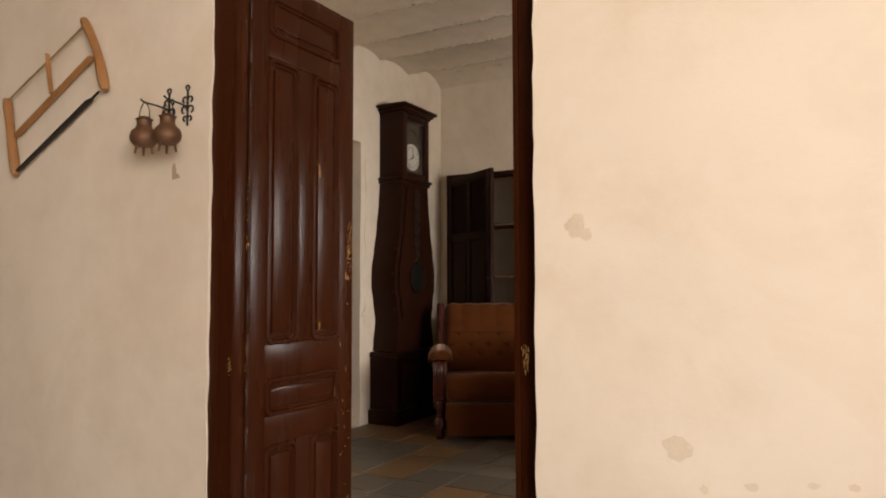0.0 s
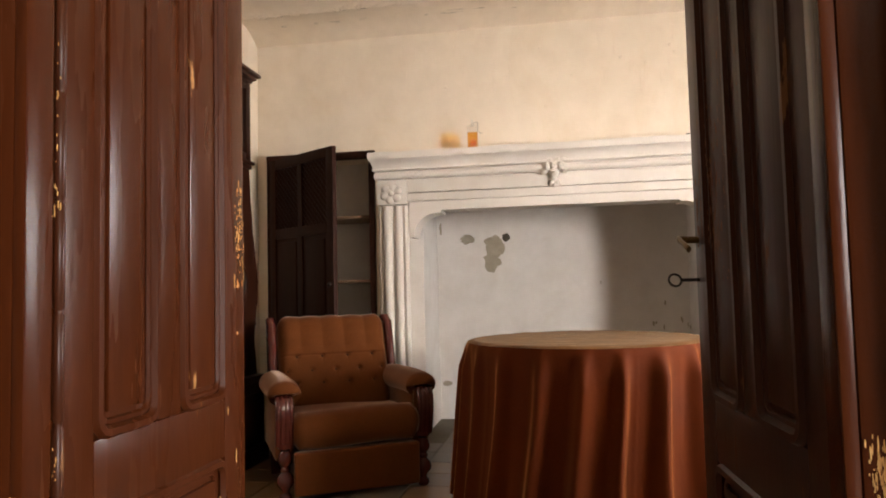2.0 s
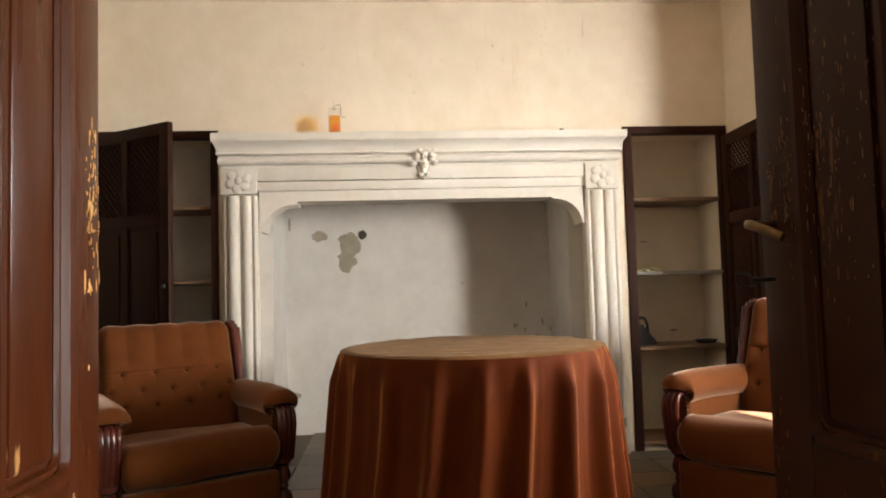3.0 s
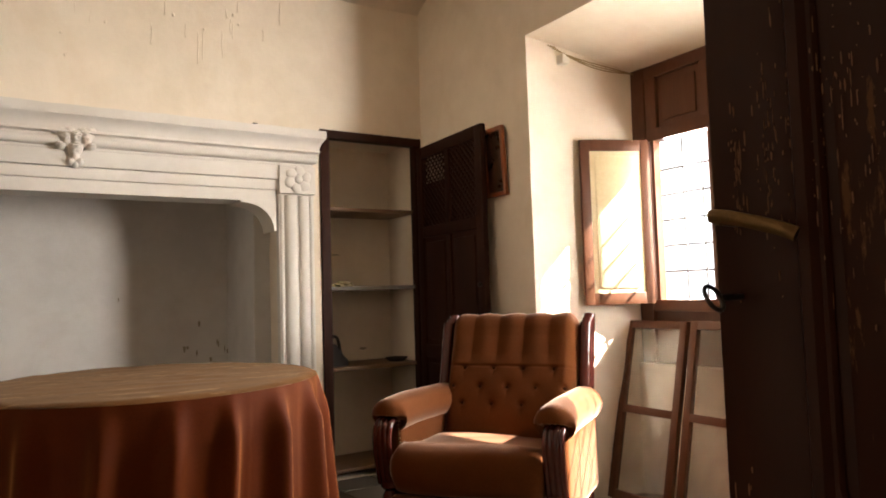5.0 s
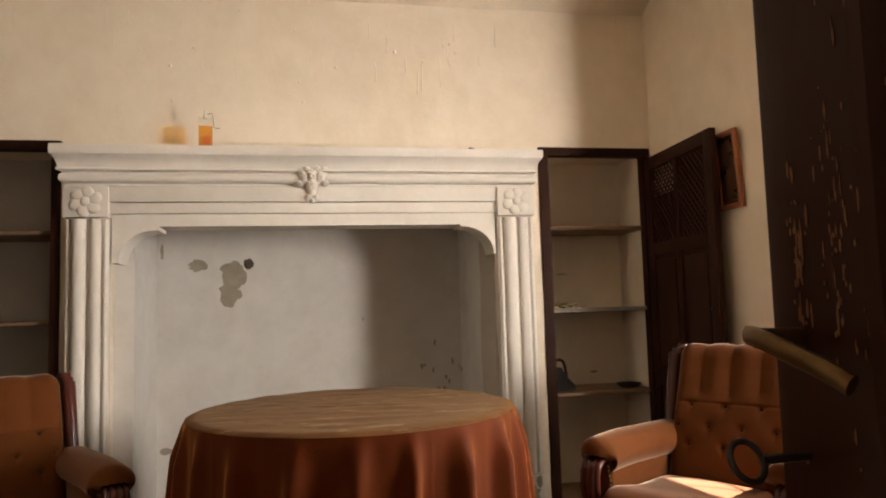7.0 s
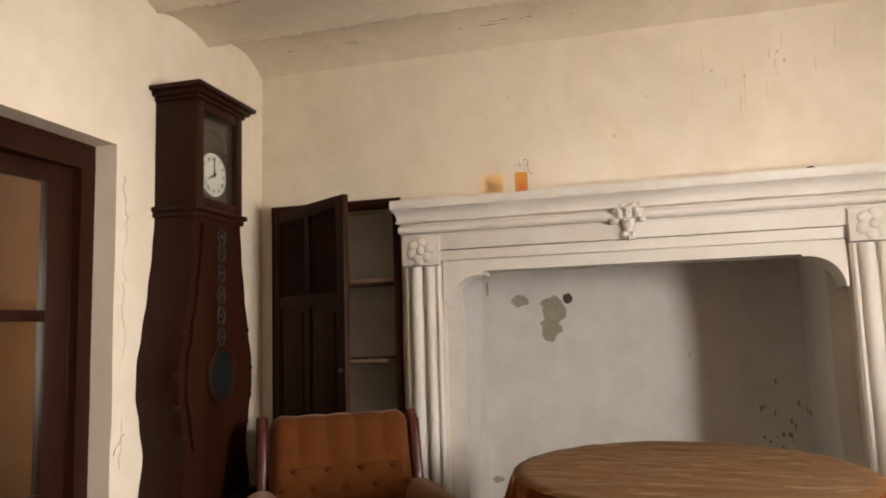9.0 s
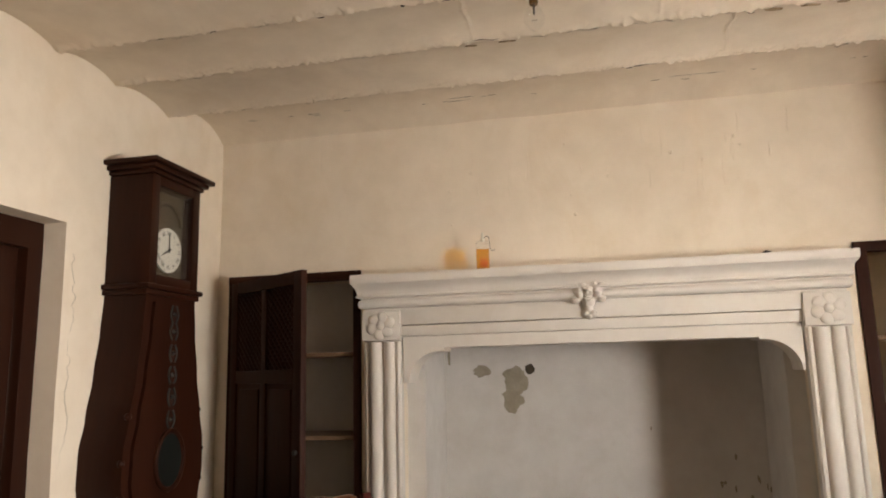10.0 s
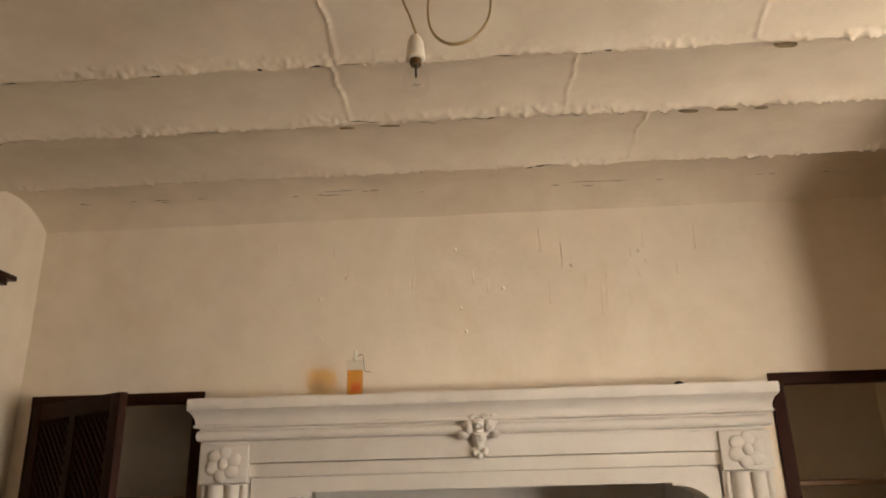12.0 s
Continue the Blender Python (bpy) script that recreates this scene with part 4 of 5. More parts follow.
for k, (o, z0, z1) in enumerate(((0.012, 2.42, 2.44), (0.03, 2.44, 2.462), (0.052, 2.462, 2.485))):
    box(bm, -0.185 - o, 0.185 + o, FR - 0.01 - o, 0, z0, z1, 0.006)
part("cornice", bm, WALNUT, clock, "projecting moulded cornice")
bm = lathe(bmesh.new(), [(0.5, 0), (0.5, 0.008)], 48)
for v in bm.verts:
    v.co = Vector((v.co.x * 0.202, -0.178 - v.co.z, 2.09 + v.co.y * 0.215))
bmesh.ops.recalc_face_normals(bm, faces=bm.faces)
dial = part("dial", bm, ENAMEL, clock, "white enamel dial with black numerals")
bm = one_box(-0.125, 0.125, -0.172, -0.158, 1.96, 2.37, 0.004)
tube(bm, [(0.105 * math.cos(a), -0.174, 2.22 + 0.10 * math.sin(a)) for a in (math.pi * k / 16 for k in range(17))], 0.012, 8, up=(0, 1, 0))
part("dial_plate", bm, surface("tarnished_brass_plate", (0.05, 0.035, 0.018), (0.11, 0.08, 0.04), 26, 90, 0.5, 0.5, 0.004, metal=0.6), clock, "tarnished pressed brass plate")
for k, text in enumerate(("XII", "I", "II", "III", "IIII", "V", "VI", "VII", "VIII", "IX", "X", "XI")):
    a = math.pi / 2 - k * math.pi / 6
    cu = bpy.data.curves.new("numeral", "FONT")
    cu.body, cu.size, cu.align_x, cu.align_y, cu.extrude = text, 0.026, "CENTER", "CENTER", 0.0004
    ob = new("numeral", cu)
    me = bpy.data.meshes.new_from_object(ob)
    bpy.data.objects.remove(ob)
    me.materials.append(INK)
    ob = new("numeral", me)
    ob.parent = dial
    ob.matrix_basis = pose(0.080 * math.cos(a), -0.1875, 2.09 + 0.080 * math.sin(a), 90, 0, 0) @ Matrix.Rotation(a - math.pi / 2, 4, "Z")
for ang, ln, w in ((radians(211), 0.058, 0.005), (radians(91), 0.076, 0.003)):
    bm = bmesh.new()
    tube(bm, [(-0.012 * math.cos(ang), -0.191, 2.09 - 0.012 * math.sin(ang)), (ln * math.cos(ang), -0.191, 2.09 + ln * math.sin(ang))], [w * 1.2, w * 0.5], 6, up=(0, 1, 0))
    part("hand", bm, INK, dial)
pane = part("hood_glass", one_box(-0.13, 0.13, FR + 0.004, FR + 0.008, 1.955, 2.375), PANE, clock)
pane.visible_shadow = False


# ---- wall cupboards ----
def cupboard(name, x0, x1, label, shelves, material):
    """Recess lined with plaster, wooden front frame and shelves."""
    c = thing(name, pose(0, 0, 0), label, "cupboard")
    y0, y1 = NORTH + 0.012, NORTH + 0.40
    bm = one_box(x0 - 0.03, x1 + 0.03, y1, y1 + 0.02, 0, 2.10)
    part("back", bm, material, c)
    bm = one_box(x0 - 0.028, x0 + 0.028, NORTH - 0.016, NORTH + 0.05, 0.0, 2.05, 0.004)
    part("jamb", bm, CABWOOD, c)
    part("jamb", one_box(x1 - 0.022, x1 + 0.022, NORTH - 0.016, NORTH + 0.05, 0.0, 2.05, 0.004), CABWOOD, c)
    part("head", one_box(x0 - 0.03, x1 + 0.025, NORTH - 0.017, NORTH + 0.05, 2.012, 2.062, 0.004), CABWOOD, c)
    for z in shelves:
        part("shelf", one_box(x0, x1, NORTH + 0.03, y1, z - 0.022, z, 0.004), SHELFWOOD, c)
    return c


cupboard("wall_cupboard", -3.03, -2.27, "dark wooden wall cupboard with a lattice door ajar", (0.25, 0.70, 1.145, 1.605), HEARTH)
cupboard("wall_cupboard", 0.33, 0.965, "open wall cupboard with bare wooden shelves beside the fireplace", (0.05, 0.645, 1.125, 1.605), CREAM)


def cupboard_door(m, w, h, label, backed=False):
    """Local x from hinge to free edge, z up; two lattice panels over two tall panels."""
    d = thing("cupboard_door", m, label, "cupboard door")
    st, mid = 0.07, 0.05
    part("stile", one_box(0, st, -0.017, 0.017, 0, h, 0.004), CABWOOD, d)
    part("stile", one_box(w - st, w, -0.017, 0.017, 0, h, 0.004), CABWOOD, d)
    part("muntin", one_box(w / 2 - mid / 2, w / 2 + mid / 2, -0.0165, 0.0165, 0.08, h - 0.07, 0.003), CABWOOD, d)
    zl = h - 0.50
    for z0, z1 in ((0, 0.10), (0.62, 0.70), (zl - 0.07, zl), (h - 0.07, h)):
        part("rail", one_box(st, w - st, -0.0168, 0.0168, z0, z1, 0.003), CABWOOD, d)
    for x0, x1 in ((st, w / 2 - mid / 2), (w / 2 + mid / 2, w - st)):
        for z0, z1 in ((0.10, 0.62), (0.70, zl - 0.07)):
            part("panel", one_box(x0, x1, -0.006, 0.006, z0, z1), CABWOOD, d)
            part("panel_field", one_box(x0 + 0.03, x1 - 0.03, -0.013, 0.013, z0 + 0.03, z1 - 0.03, 0.006), CABWOOD, d)
        bm = bmesh.new()
        W2, z0, z1 = x1 - x0, zl, h - 0.07
        step = 0.042
        n = int((z1 - z0 + W2) / step)
        for i in range(1, n):
            for s in (0, 1):
                # diagonal slats clipped to the panel
                c0 = i * step
                pa = (max(0, c0 - (z1 - z0)), min(c0, z1 - z0))
                pb = (min(c0, W2), max(0, c0 - W2))
                ax, az, bx, bz = pa[0], pa[1], pb[0], pb[1]
                if s:
                    ax, bx = W2 - ax, W2 - bx
                if abs(ax - bx) > 0.01:
                    tube(bm, [(x0 + ax, 0.004 if s else -0.004, z0 + az), (x0 + bx, 0.004 if s else -0.004, z0 + bz)], 0.0075, 4, flat=(1, 0.5), up=(0, 1, 0))
        part("lattice", bm, CABWOOD, d, "crossed wooden lattice")
        open_to = z1 if backed or x0 > w / 2 - 0.1 else z1 - 0.16
        part("lattice_backing", one_box(x0, x1, 0.009, 0.013, z0, open_to), CABWOOD, d)
    bm = bmesh.new()
    bmesh.ops.create_uvsphere(bm, u_segments=10, v_segments=8, radius=0.014, matrix=Matrix.Translation((w - 0.035, -0.026, 1.05)))
    part("knob", bm, IRON, d)
    return d


cupboard_door(pose(-3.012, NORTH - 0.035, 0.06, 0, 0, -34), 0.74, 1.955, "dark wooden cupboard door with lattice top, standing ajar", True)
cupboard_door(pose(0.955, NORTH - 0.04, 0.06, 0, 0, -93.0), 0.765, 1.925, "dark wooden cupboard door with lattice top, swung fully open")

# ---- window in the niche ----
WX = 1.66
window = tagged(thing("window_1", pose(0, 0, 0), "brown-painted casement window with iron bars, glaring daylight outside", "window"), kind="structure")
LIGHTS = [(3.915, 4.265), (3.48, 3.835), (2.66, 3.40)]
Y0, Y1, Z0, Z1 = 2.56, 4.37, 0.67, 2.235
PZ0, PZ1 = 1.012, 1.835
bm = bmesh.new()
box(bm, WX - 0.03, WX + 0.05, 4.30, Y1 + 0.06, Z0, Z1 + 0.05, 0.005)
part("frame_post", bm, WINWOOD, window)
for a, b in ((3.855, 3.90), (3.41, 3.47), (Y0 - 0.1, 2.62)):
    part("frame_post", one_box(WX - 0.03, WX + 0.05, a, b, Z0, Z1 + 0.05, 0.005), WINWOOD, window)
for y0, y1 in LIGHTS:
    part("panel_below", one_box(WX - 0.005, WX + 0.04, y0 - 0.05, y1 + 0.05, Z0, PZ0 - 0.06), WINWOOD, window)
    part("panel_above", one_box(WX - 0.002, WX + 0.04, y0 - 0.05, y1 + 0.05, PZ1 + 0.06, Z1 + 0.05), WINWOOD, window)
    if y0 > 3.45:
        for a, b, c, d in ((y0 - 0.01, y0 + 0.035, PZ1 + 0.072, Z1 - 0.047), (y1 - 0.035, y1 + 0.04, PZ1 + 0.072, Z1 - 0.047)):
            part("panel_stile", one_box(WX - 0.024, WX + 0.002, a, b, c, d, 0.004), WINWOOD, window)
        part("panel_field", one_box(WX - 0.012, WX + 0.002, y0 + 0.07, y1 - 0.07, PZ1 + 0.11, Z1 - 0.085, 0.007), WINWOOD, window)
    part("rail", one_box(WX - 0.025, WX + 0.045, y0 - 0.05, y1 + 0.05, PZ0 - 0.07, PZ0 - 0.01, 0.004), WINWOOD, window)
    part("rail", one_box(WX - 0.025, WX + 0.045, y0 - 0.05, y1 + 0.05, PZ1 + 0.01, PZ1 + 0.075, 0.004), WINWOOD, window)
    part("rail", one_box(WX - 0.026, WX + 0.045, y0 - 0.05, y1 + 0.05, Z1 - 0.05, Z1 + 0.06, 0.004), WINWOOD, window)
    bm = one_box(WX - 0.02, WX + 0.03, y0 - 0.012, y0 + 0.008, PZ0 - 0.012, PZ1 + 0.012)
    box(bm, WX - 0.02, WX + 0.03, y1 - 0.008, y1 + 0.012, PZ0 - 0.012, PZ1 + 0.012)
    part("casement", bm, WINWOOD, window)
    if y0 != 3.48:
        p = part("pane", one_box(WX + 0.005, WX + 0.008, y0, y1, PZ0, PZ1), PANE, window)
        p.visible_shadow = False
        bars = bmesh.new()
        for k in range(1, 6):
            z = PZ0 + (PZ1 - PZ0) * k / 6
            tube(bars, [(WX + 0.07, y0 - 0.05, z), (WX + 0.07, y1 + 0.05, z)], 0.0065, 6)
        for k in (0.33, 0.67):
            y = y0 + (y1 - y0) * k
            tube(bars, [(WX + 0.072, y, PZ0 - 0.05), (WX + 0.072, y, PZ1 + 0.05)], 0.0055, 6)
        part("iron_bars", bars, IRON, window, "thin iron grille")


def shutter(m, w, h, field, label):
    s = thing("shutter", m, label, "shutter")
    part("stile", one_box(0, 0.05, -0.014, 0.014, 0, h, 0.004), WINWOOD, s)
    part("stile", one_box(w - 0.05, w, -0.014, 0.014, 0, h, 0.004), WINWOOD, s)
    part("rail", one_box(0.05, w - 0.05, -0.0138, 0.0138, 0, 0.06, 0.003), WINWOOD, s)
    part("rail", one_box(0.05, w - 0.05, -0.0138, 0.0138, h - 0.06, h, 0.003), WINWOOD, s)
    part("panel", one_box(0.045, w - 0.045, -0.006, 0.006, 0.05, h - 0.05), field, s)
    part("panel_field", one_box(0.078, w - 0.078, -0.012, 0.012, 0.085, h - 0.085, 0.006), field, s)
    bm = bmesh.new()
    tube(bm, [(w - 0.03, -0.016, h * 0.46), (w - 0.035, -0.032, h * 0.47), (w - 0.055, -0.034, h * 0.49)], 0.005, 6)
    part("latch", bm, IRON, s)
    return s


shutter(pose(1.622, 4.280, 0.985, 0, 0, 157.5), 0.385, 0.865, CREAMWOOD, "open window shutter with brown frame and cream panel in sunlight")
shutter(pose(1.622, 3.890, 0.985, 0, 0, -92.0), 0.44, 0.865, WINWOOD, "closed brown window shutter")

# two old casements leaning under the window
for y0, y1, x0, x1, lab in ((4.035, 4.425, 1.375, 1.575, "loose brown casement with two dusty panes leaning under the window"),
                            (3.62, 4.01, 1.385, 1.572, "loose brown casement with two dusty panes leaning beside its pair")):
    tilt = math.degrees(math.asin((x1 - x0) / 0.915))
    s = thing("loose_casement", pose(x0, y0, 0.0, 0, tilt, 0), lab, "window sash", "loose casements")
    w = y1 - y0
    part("stile", one_box(-0.016, 0.016, 0, 0.04, 0, 0.915, 0.003), WINWOOD, s)
    part("stile", one_box(-0.016, 0.016, w - 0.04, w, 0, 0.915, 0.003), WINWOOD, s)
    for z0, z1 in ((0, 0.045), (0.435, 0.475), (0.875, 0.915)):
        part("rail", one_box(-0.0155, 0.0155, 0.04, w - 0.04, z0, z1, 0.003), WINWOOD, s)
    for z0, z1 in ((0.045, 0.435), (0.475, 0.875)):
        p = part("pane", one_box(-0.002, 0.002, 0.04, w - 0.04, z0, z1), DUSTYPANE, s)

# ---- glazed door in the west wall ----
gd = thing("glazed_door", pose(WEST - 0.16, 4.250, 0.005, 0, 0, -96), "dark brown glazed door with two tall panes, ajar", "door")
for x0, x1 in ((0, 0.11), (0.70, 0.81)):
    part("stile", one_box(x0, x1, -0.02, 0.02, 0, 2.03, 0.004), WALNUT, gd)
for z0, z1 in ((0, 0.70), (1.378, 1.425), (1.955, 2.03)):
    part("rail", one_box(0.11, 0.70, -0.0195, 0.0195, z0, z1, 0.003), WALNUT, gd)
for z0, z1 in ((0.70, 1.378), (1.425, 1.955)):
    part("pane", one_box(0.11, 0.70, -0.002, 0.002, z0, z1), PANE, gd)
fr = thing("door_frame", pose(WEST - 0.11, 0, 0), "dark red-brown door frame in the plaster reveal", "door frame")
part("jamb", one_box(-0.215, 0, 4.268, 4.36, 0, 2.10, 0.005), WALNUT, fr)
part("jamb", one_box(-0.07, 0, 3.38, 3.45, 0, 2.10, 0.005), WALNUT, fr)
part("head", one_box(-0.0705, 0.0005, 3.38, 4.36, 2.035, 2.17, 0.005), WALNUT, fr)

# ---- damage on walls ----
scar("plaster_patch", PATCH, "dull grey repair spots on cream plaster", [(-0.499, 1.169, 0.026, 0.026), (-0.475, 1.150, 0.014, 0.013), (-0.29, 0.702, 0.030, 0.026), (-0.15, 0.640, 0.016, 0.008),
     (-0.041, 0.656, 0.010, 0.007), (0.026, 0.662, 0.012, 0.007), (-0.238, 0.625, 0.010, 0.010)], "wall_south")
scar("plaster_chip", CHIP, "chipped spot in cream plaster under the pots", [(-1.812, 1.400, 0.010, 0.024), (-1.800, 1.386, 0.016, 0.010)], "wall_south")
scar("plaster_loss", MORTAR, "bare grey mortar where the whitewash has fallen", [(-1.735, 1.475, 0.066, 0.042), (-1.505, 1.41, 0.090, 0.095), (-1.535, 1.285, 0.070, 0.085), (-0.655, 1.09, 0.005, 0.014),
     (-1.93, 0.28, 0.04, 0.02), (-1.96, 1.57, 0.012, 0.05)], "wall_hearth_back")
rng = random.Random(41)
scar("flaked_spots", MORTAR, "cluster of small flaked spots low in the fireplace corner",
     [(rng.gauss(-0.13, 0.085), rng.gauss(0.66, 0.12), rng.uniform(0.004, 0.015), rng.uniform(0.005, 0.022)) for k in range(22)], "wall_hearth_back")
# flat spot for the hole; the shade of its depth is in the colour
scar("smoke_hole", CRACK, "round dark hole in the chimney wall", [(-1.408, 1.483, 0.034, 0.032)], "wall_hearth_back", 0.004)
scar("pilaster_damage", MORTAR, "bare mortar at the foot of the pilaster", [(0.10, 0.145, 0.035, 0.05), (0.17, 0.13, 0.05, 0.045), (0.215, 0.19, 0.018, 0.03)], "wall_north", 0.068)
scar("cupboard_scratch", MORTAR, "dark scuffs on the cupboard back", [(0.45, 1.30, 0.022, 0.006), (0.47, 1.27, 0.03, 0.005), (0.56, 1.34, 0.035, 0.004), (0.44, 1.23, 0.015, 0.006), (0.75, 0.72, 0.03, 0.008)], "back.001", 0.0)
for x, y, rx, rz in ((-0.20, 4.625, 0.042, 0.014), (-0.06, 4.640, 0.05, 0.006), (0.06, 4.645, 0.028, 0.012), (-0.01, 4.25, 0.050, 0.016), (-1.42, 4.64, 0.035, 0.007), (-1.26, 4.635, 0.045, 0.006), (-1.62, 4.235, 0.03, 0.007)):
    bm = blotch(bmesh.new(), 0, 0, rx * 0.75, rz * 0.7, 0, x * 5, m=pose(x, y, ceiling_height(x, y) - 0.008, 90, 0, 4))
    structure("ceiling_hole", bm, HOLE, "hole in the ceiling plaster showing rough mortar", "ceiling damage")

# cracks along the ribs: flat strips, the shade inside them put into the dark colour
bm, rng = bmesh.new(), random.Random(9)
for ry in (3.79, 4.22, 4.60, 5.03, 5.43):
    for k in range(22):
        x, l = rng.uniform(WEST + 0.2, EAST - 0.2), rng.choice((0.03, 0.05, 0.08, 0.16))
        y = ry + rng.gauss(0.010, 0.012)
        n = max(4, int(l / 0.02))
        left, right = [], []
        for i in range(n + 1):
            xx = x + l * i / n
            yy = y + 0.006 * noise.noise(Vector((xx * 20, ry, k)))
            w = rng.uniform(0.0008, 0.0030) * math.sin(math.pi * (0.06 + 0.88 * i / n))
            left.append(bm.verts.new((xx, yy - w, ceiling_height(xx, yy - w) - 0.0035)))
            right.append(bm.verts.new((xx, yy + w, ceiling_height(xx, yy + w) - 0.0035)))
        for i in range(n):
            bm.faces.new((left[i], right[i], right[i + 1], left[i + 1]))
tagged(part("plaster_crack", bm, CRACK, bpy.data.objects["ceiling"], "dark cracks in the plaster"), kind="stuff")

# nubs and drips of limewash over the mantel, cracks beside the clock
wall_n = bpy.data.objects["wall_north"]
bm, rng = bmesh.new(), random.Random(21)
for x, z in ((-1.87, 2.56), (-1.60, 2.58), (-1.72, 2.48), (-1.07, 2.70), (-1.05, 2.41), (-1.03, 2.30), (-0.52, 2.60), (-0.20, 2.66), (-0.17, 2.61), (-0.36, 2.55), (-1.36, 2.80), (-1.71, 2.29), (-0.85, 2.5), (-2.2, 2.6)):
    bmesh.ops.create_uvsphere(bm, u_segments=8, v_segments=6, radius=rng.uniform(0.005, 0.009), matrix=Matrix.Translation((x, NORTH - 0.004, z)) @ Matrix.Diagonal((1, 0.8, 1.3, 1)))
for k in range(30):
    x, z, l = rng.uniform(-2.6, 0.1), rng.uniform(2.50, 2.80), rng.uniform(0.05, 0.20)
    pts = [(x + 0.0025 * math.sin(i * 1.1 + k), NORTH - 0.0018, z - l * i / 6) for i in range(7)]
    tube(bm, pts, [0.0015, 0.003, 0.004, 0.0045, 0.0045, 0.004, 0.0015], 6, flat=(1, 0.6))
tagged(part("limewash_drip", bm, CREAM, wall_n, "small nubs and drips of limewash", 180), kind="stuff")
bm = bmesh.new()
pts = [(WEST + 0.0005, 4.40 + 0.035 * noise.noise(Vector((i * 0.13, 2.2, 0))) + 0.022 * noise.noise(Vector((i * 0.6, 7.1, 1))), 2.02 - 0.02 * i) for i in range(64)]
tube(bm, pts, 0.0009, 5)
tube(bm, [(WEST + 0.0005, 4.36 + 0.016 * i, 0.82 + 0.02 * i + 0.012 * (i % 2)) for i in range(5)], 0.0016, 5)
tagged(part("wall_crack", bm, MORTAR, bpy.data.objects["wall_west"], "fine crack in the plaster"), kind="stuff")

# ---- things on the mantel and shelves ----
bottle = thing("glass_bottle", pose(-1.524, 5.465, 2.008, 0, 0, 8), "square glass bottle of amber liquid with red peppers inside", "bottle")
b = part("glass", one_box(-0.036, 0.036, -0.026, 0.026, 0.0, 0.152, 0.008, seg=3), CLEAR, bottle, "clear square glass")
b.visible_shadow = False
liquid = part("liquid", one_box(-0.0335, 0.0335, -0.0235, 0.0235, 0.004, 0.108, 0.006), OIL, bottle, "amber liquid")
bm, rng = bmesh.new(), random.Random(2)
for k in range(4):
    x = -0.014 + 0.010 * k
    tube(bm, spline([(x, -0.01, 0.012), (x + 0.004, -0.012, 0.035), (x + 0.002, -0.008, 0.058)], 4), [0.003, 0.004, 0.005, 0.005, 0.005, 0.0045, 0.004, 0.003, 0.002], 6)
part("pepper", bm, LABELRED, bottle, "small red peppers in the liquid")
part("stopper", lathe(bmesh.new(), [(0.012, 0.150), (0.012, 0.166), (0.008, 0.168), (0.007, 0.195), (0.003, 0.2)], 14), PORCELAIN, bottle, "pale pouring stopper")
bm = bmesh.new()
tube(bm, spline([(0.006, 0, 0.168), (0.02, -0.006, 0.176), (0.034, -0.008, 0.172), (0.040, -0.01, 0.12), (0.045, -0.01, 0.102), (0.068, -0.012, 0.100)], 4), 0.0014, 6)
part("wire_clip", bm, IRON, bottle, "thin wire clip")
bm = bmesh.new()
bmesh.ops.create_icosphere(bm, subdivisions=2, radius=0.016)
for v in bm.verts:
    v.co += v.co.normalized() * 0.006 * noise.noise(v.co * 60)
    v.co.z = max(-0.007, v.co.z * 0.62)
    v.co.x *= 1.3
tagged(part("dark_pebble", bm, SOOT, at=pose(-0.125, 5.46, 2.015)), "small dark lump lying on the white mantel", "pebble")


def heap(name, x, y, z, sx, sy, sz, material, label, category, seed):
    """A crumpled cloth lying on a shelf."""
    bm = bmesh.new()
    bmesh.ops.create_icosphere(bm, subdivisions=4, radius=1)
    for v in bm.verts:
        n = noise.noise(v.co * 2.2 + Vector((seed, 0, 0))) * 0.35 + noise.noise(v.co * 6 + Vector((0, seed, 0))) * 0.16
        v.co *= 1 + n
        v.co = Vector((v.co.x * sx, v.co.y * sy, max(0, v.co.z * sz + sz * 0.4)))
    return tagged(part(name, bm, material, at=pose(x, y, z)), label, category)


heap("crumpled_rag", 0.50, 5.74, 1.125, 0.060, 0.05, 0.026, RAG, "crumpled dusty rag lying on a wooden shelf", "rag", 1)
heap("folded_paper", 0.40, 5.72, 1.125, 0.035, 0.04, 0.012, surface("yellow_paper", (0.55, 0.42, 0.14), (0.68, 0.54, 0.22), 12, 70, 0.9, 0.3), "crumpled yellow paper on a wooden shelf", "paper", 4)
iron = thing("flat_iron", pose(0.442, 5.74, 0.645, 0, 0, 12) @ Matrix.Diagonal((1.15, 1.15, 1.25, 1)), "small black flat iron standing on a wooden shelf", "iron")
bm = bmesh.new()
sweep(bm, [(-0.06, 0.0), (0.06, 0.0), (0.058, 0.025), (0.02, 0.06), (-0.02, 0.11), (-0.045, 0.115), (-0.058, 0.05)], -0.03, 0.03, "y")
part("body", bm, SOOT, iron)
bm = bmesh.new()
tube(bm, spline([(-0.04, 0, 0.10), (-0.035, 0, 0.14), (0.01, 0, 0.135), (0.03, 0, 0.055)], 5), 0.008, 8)
part("handle", bm, IRON, iron)
part_bm = lathe(bmesh.new(), [(0.0001, 0.0), (0.05, 0.0), (0.075, 0.022), (0.072, 0.024), (0.045, 0.006)], 24)
tagged(part("dark_dish", part_bm, SOOT, at=pose(0.87, 5.76, 0.645)), "shallow dark dish on a wooden shelf", "dish")
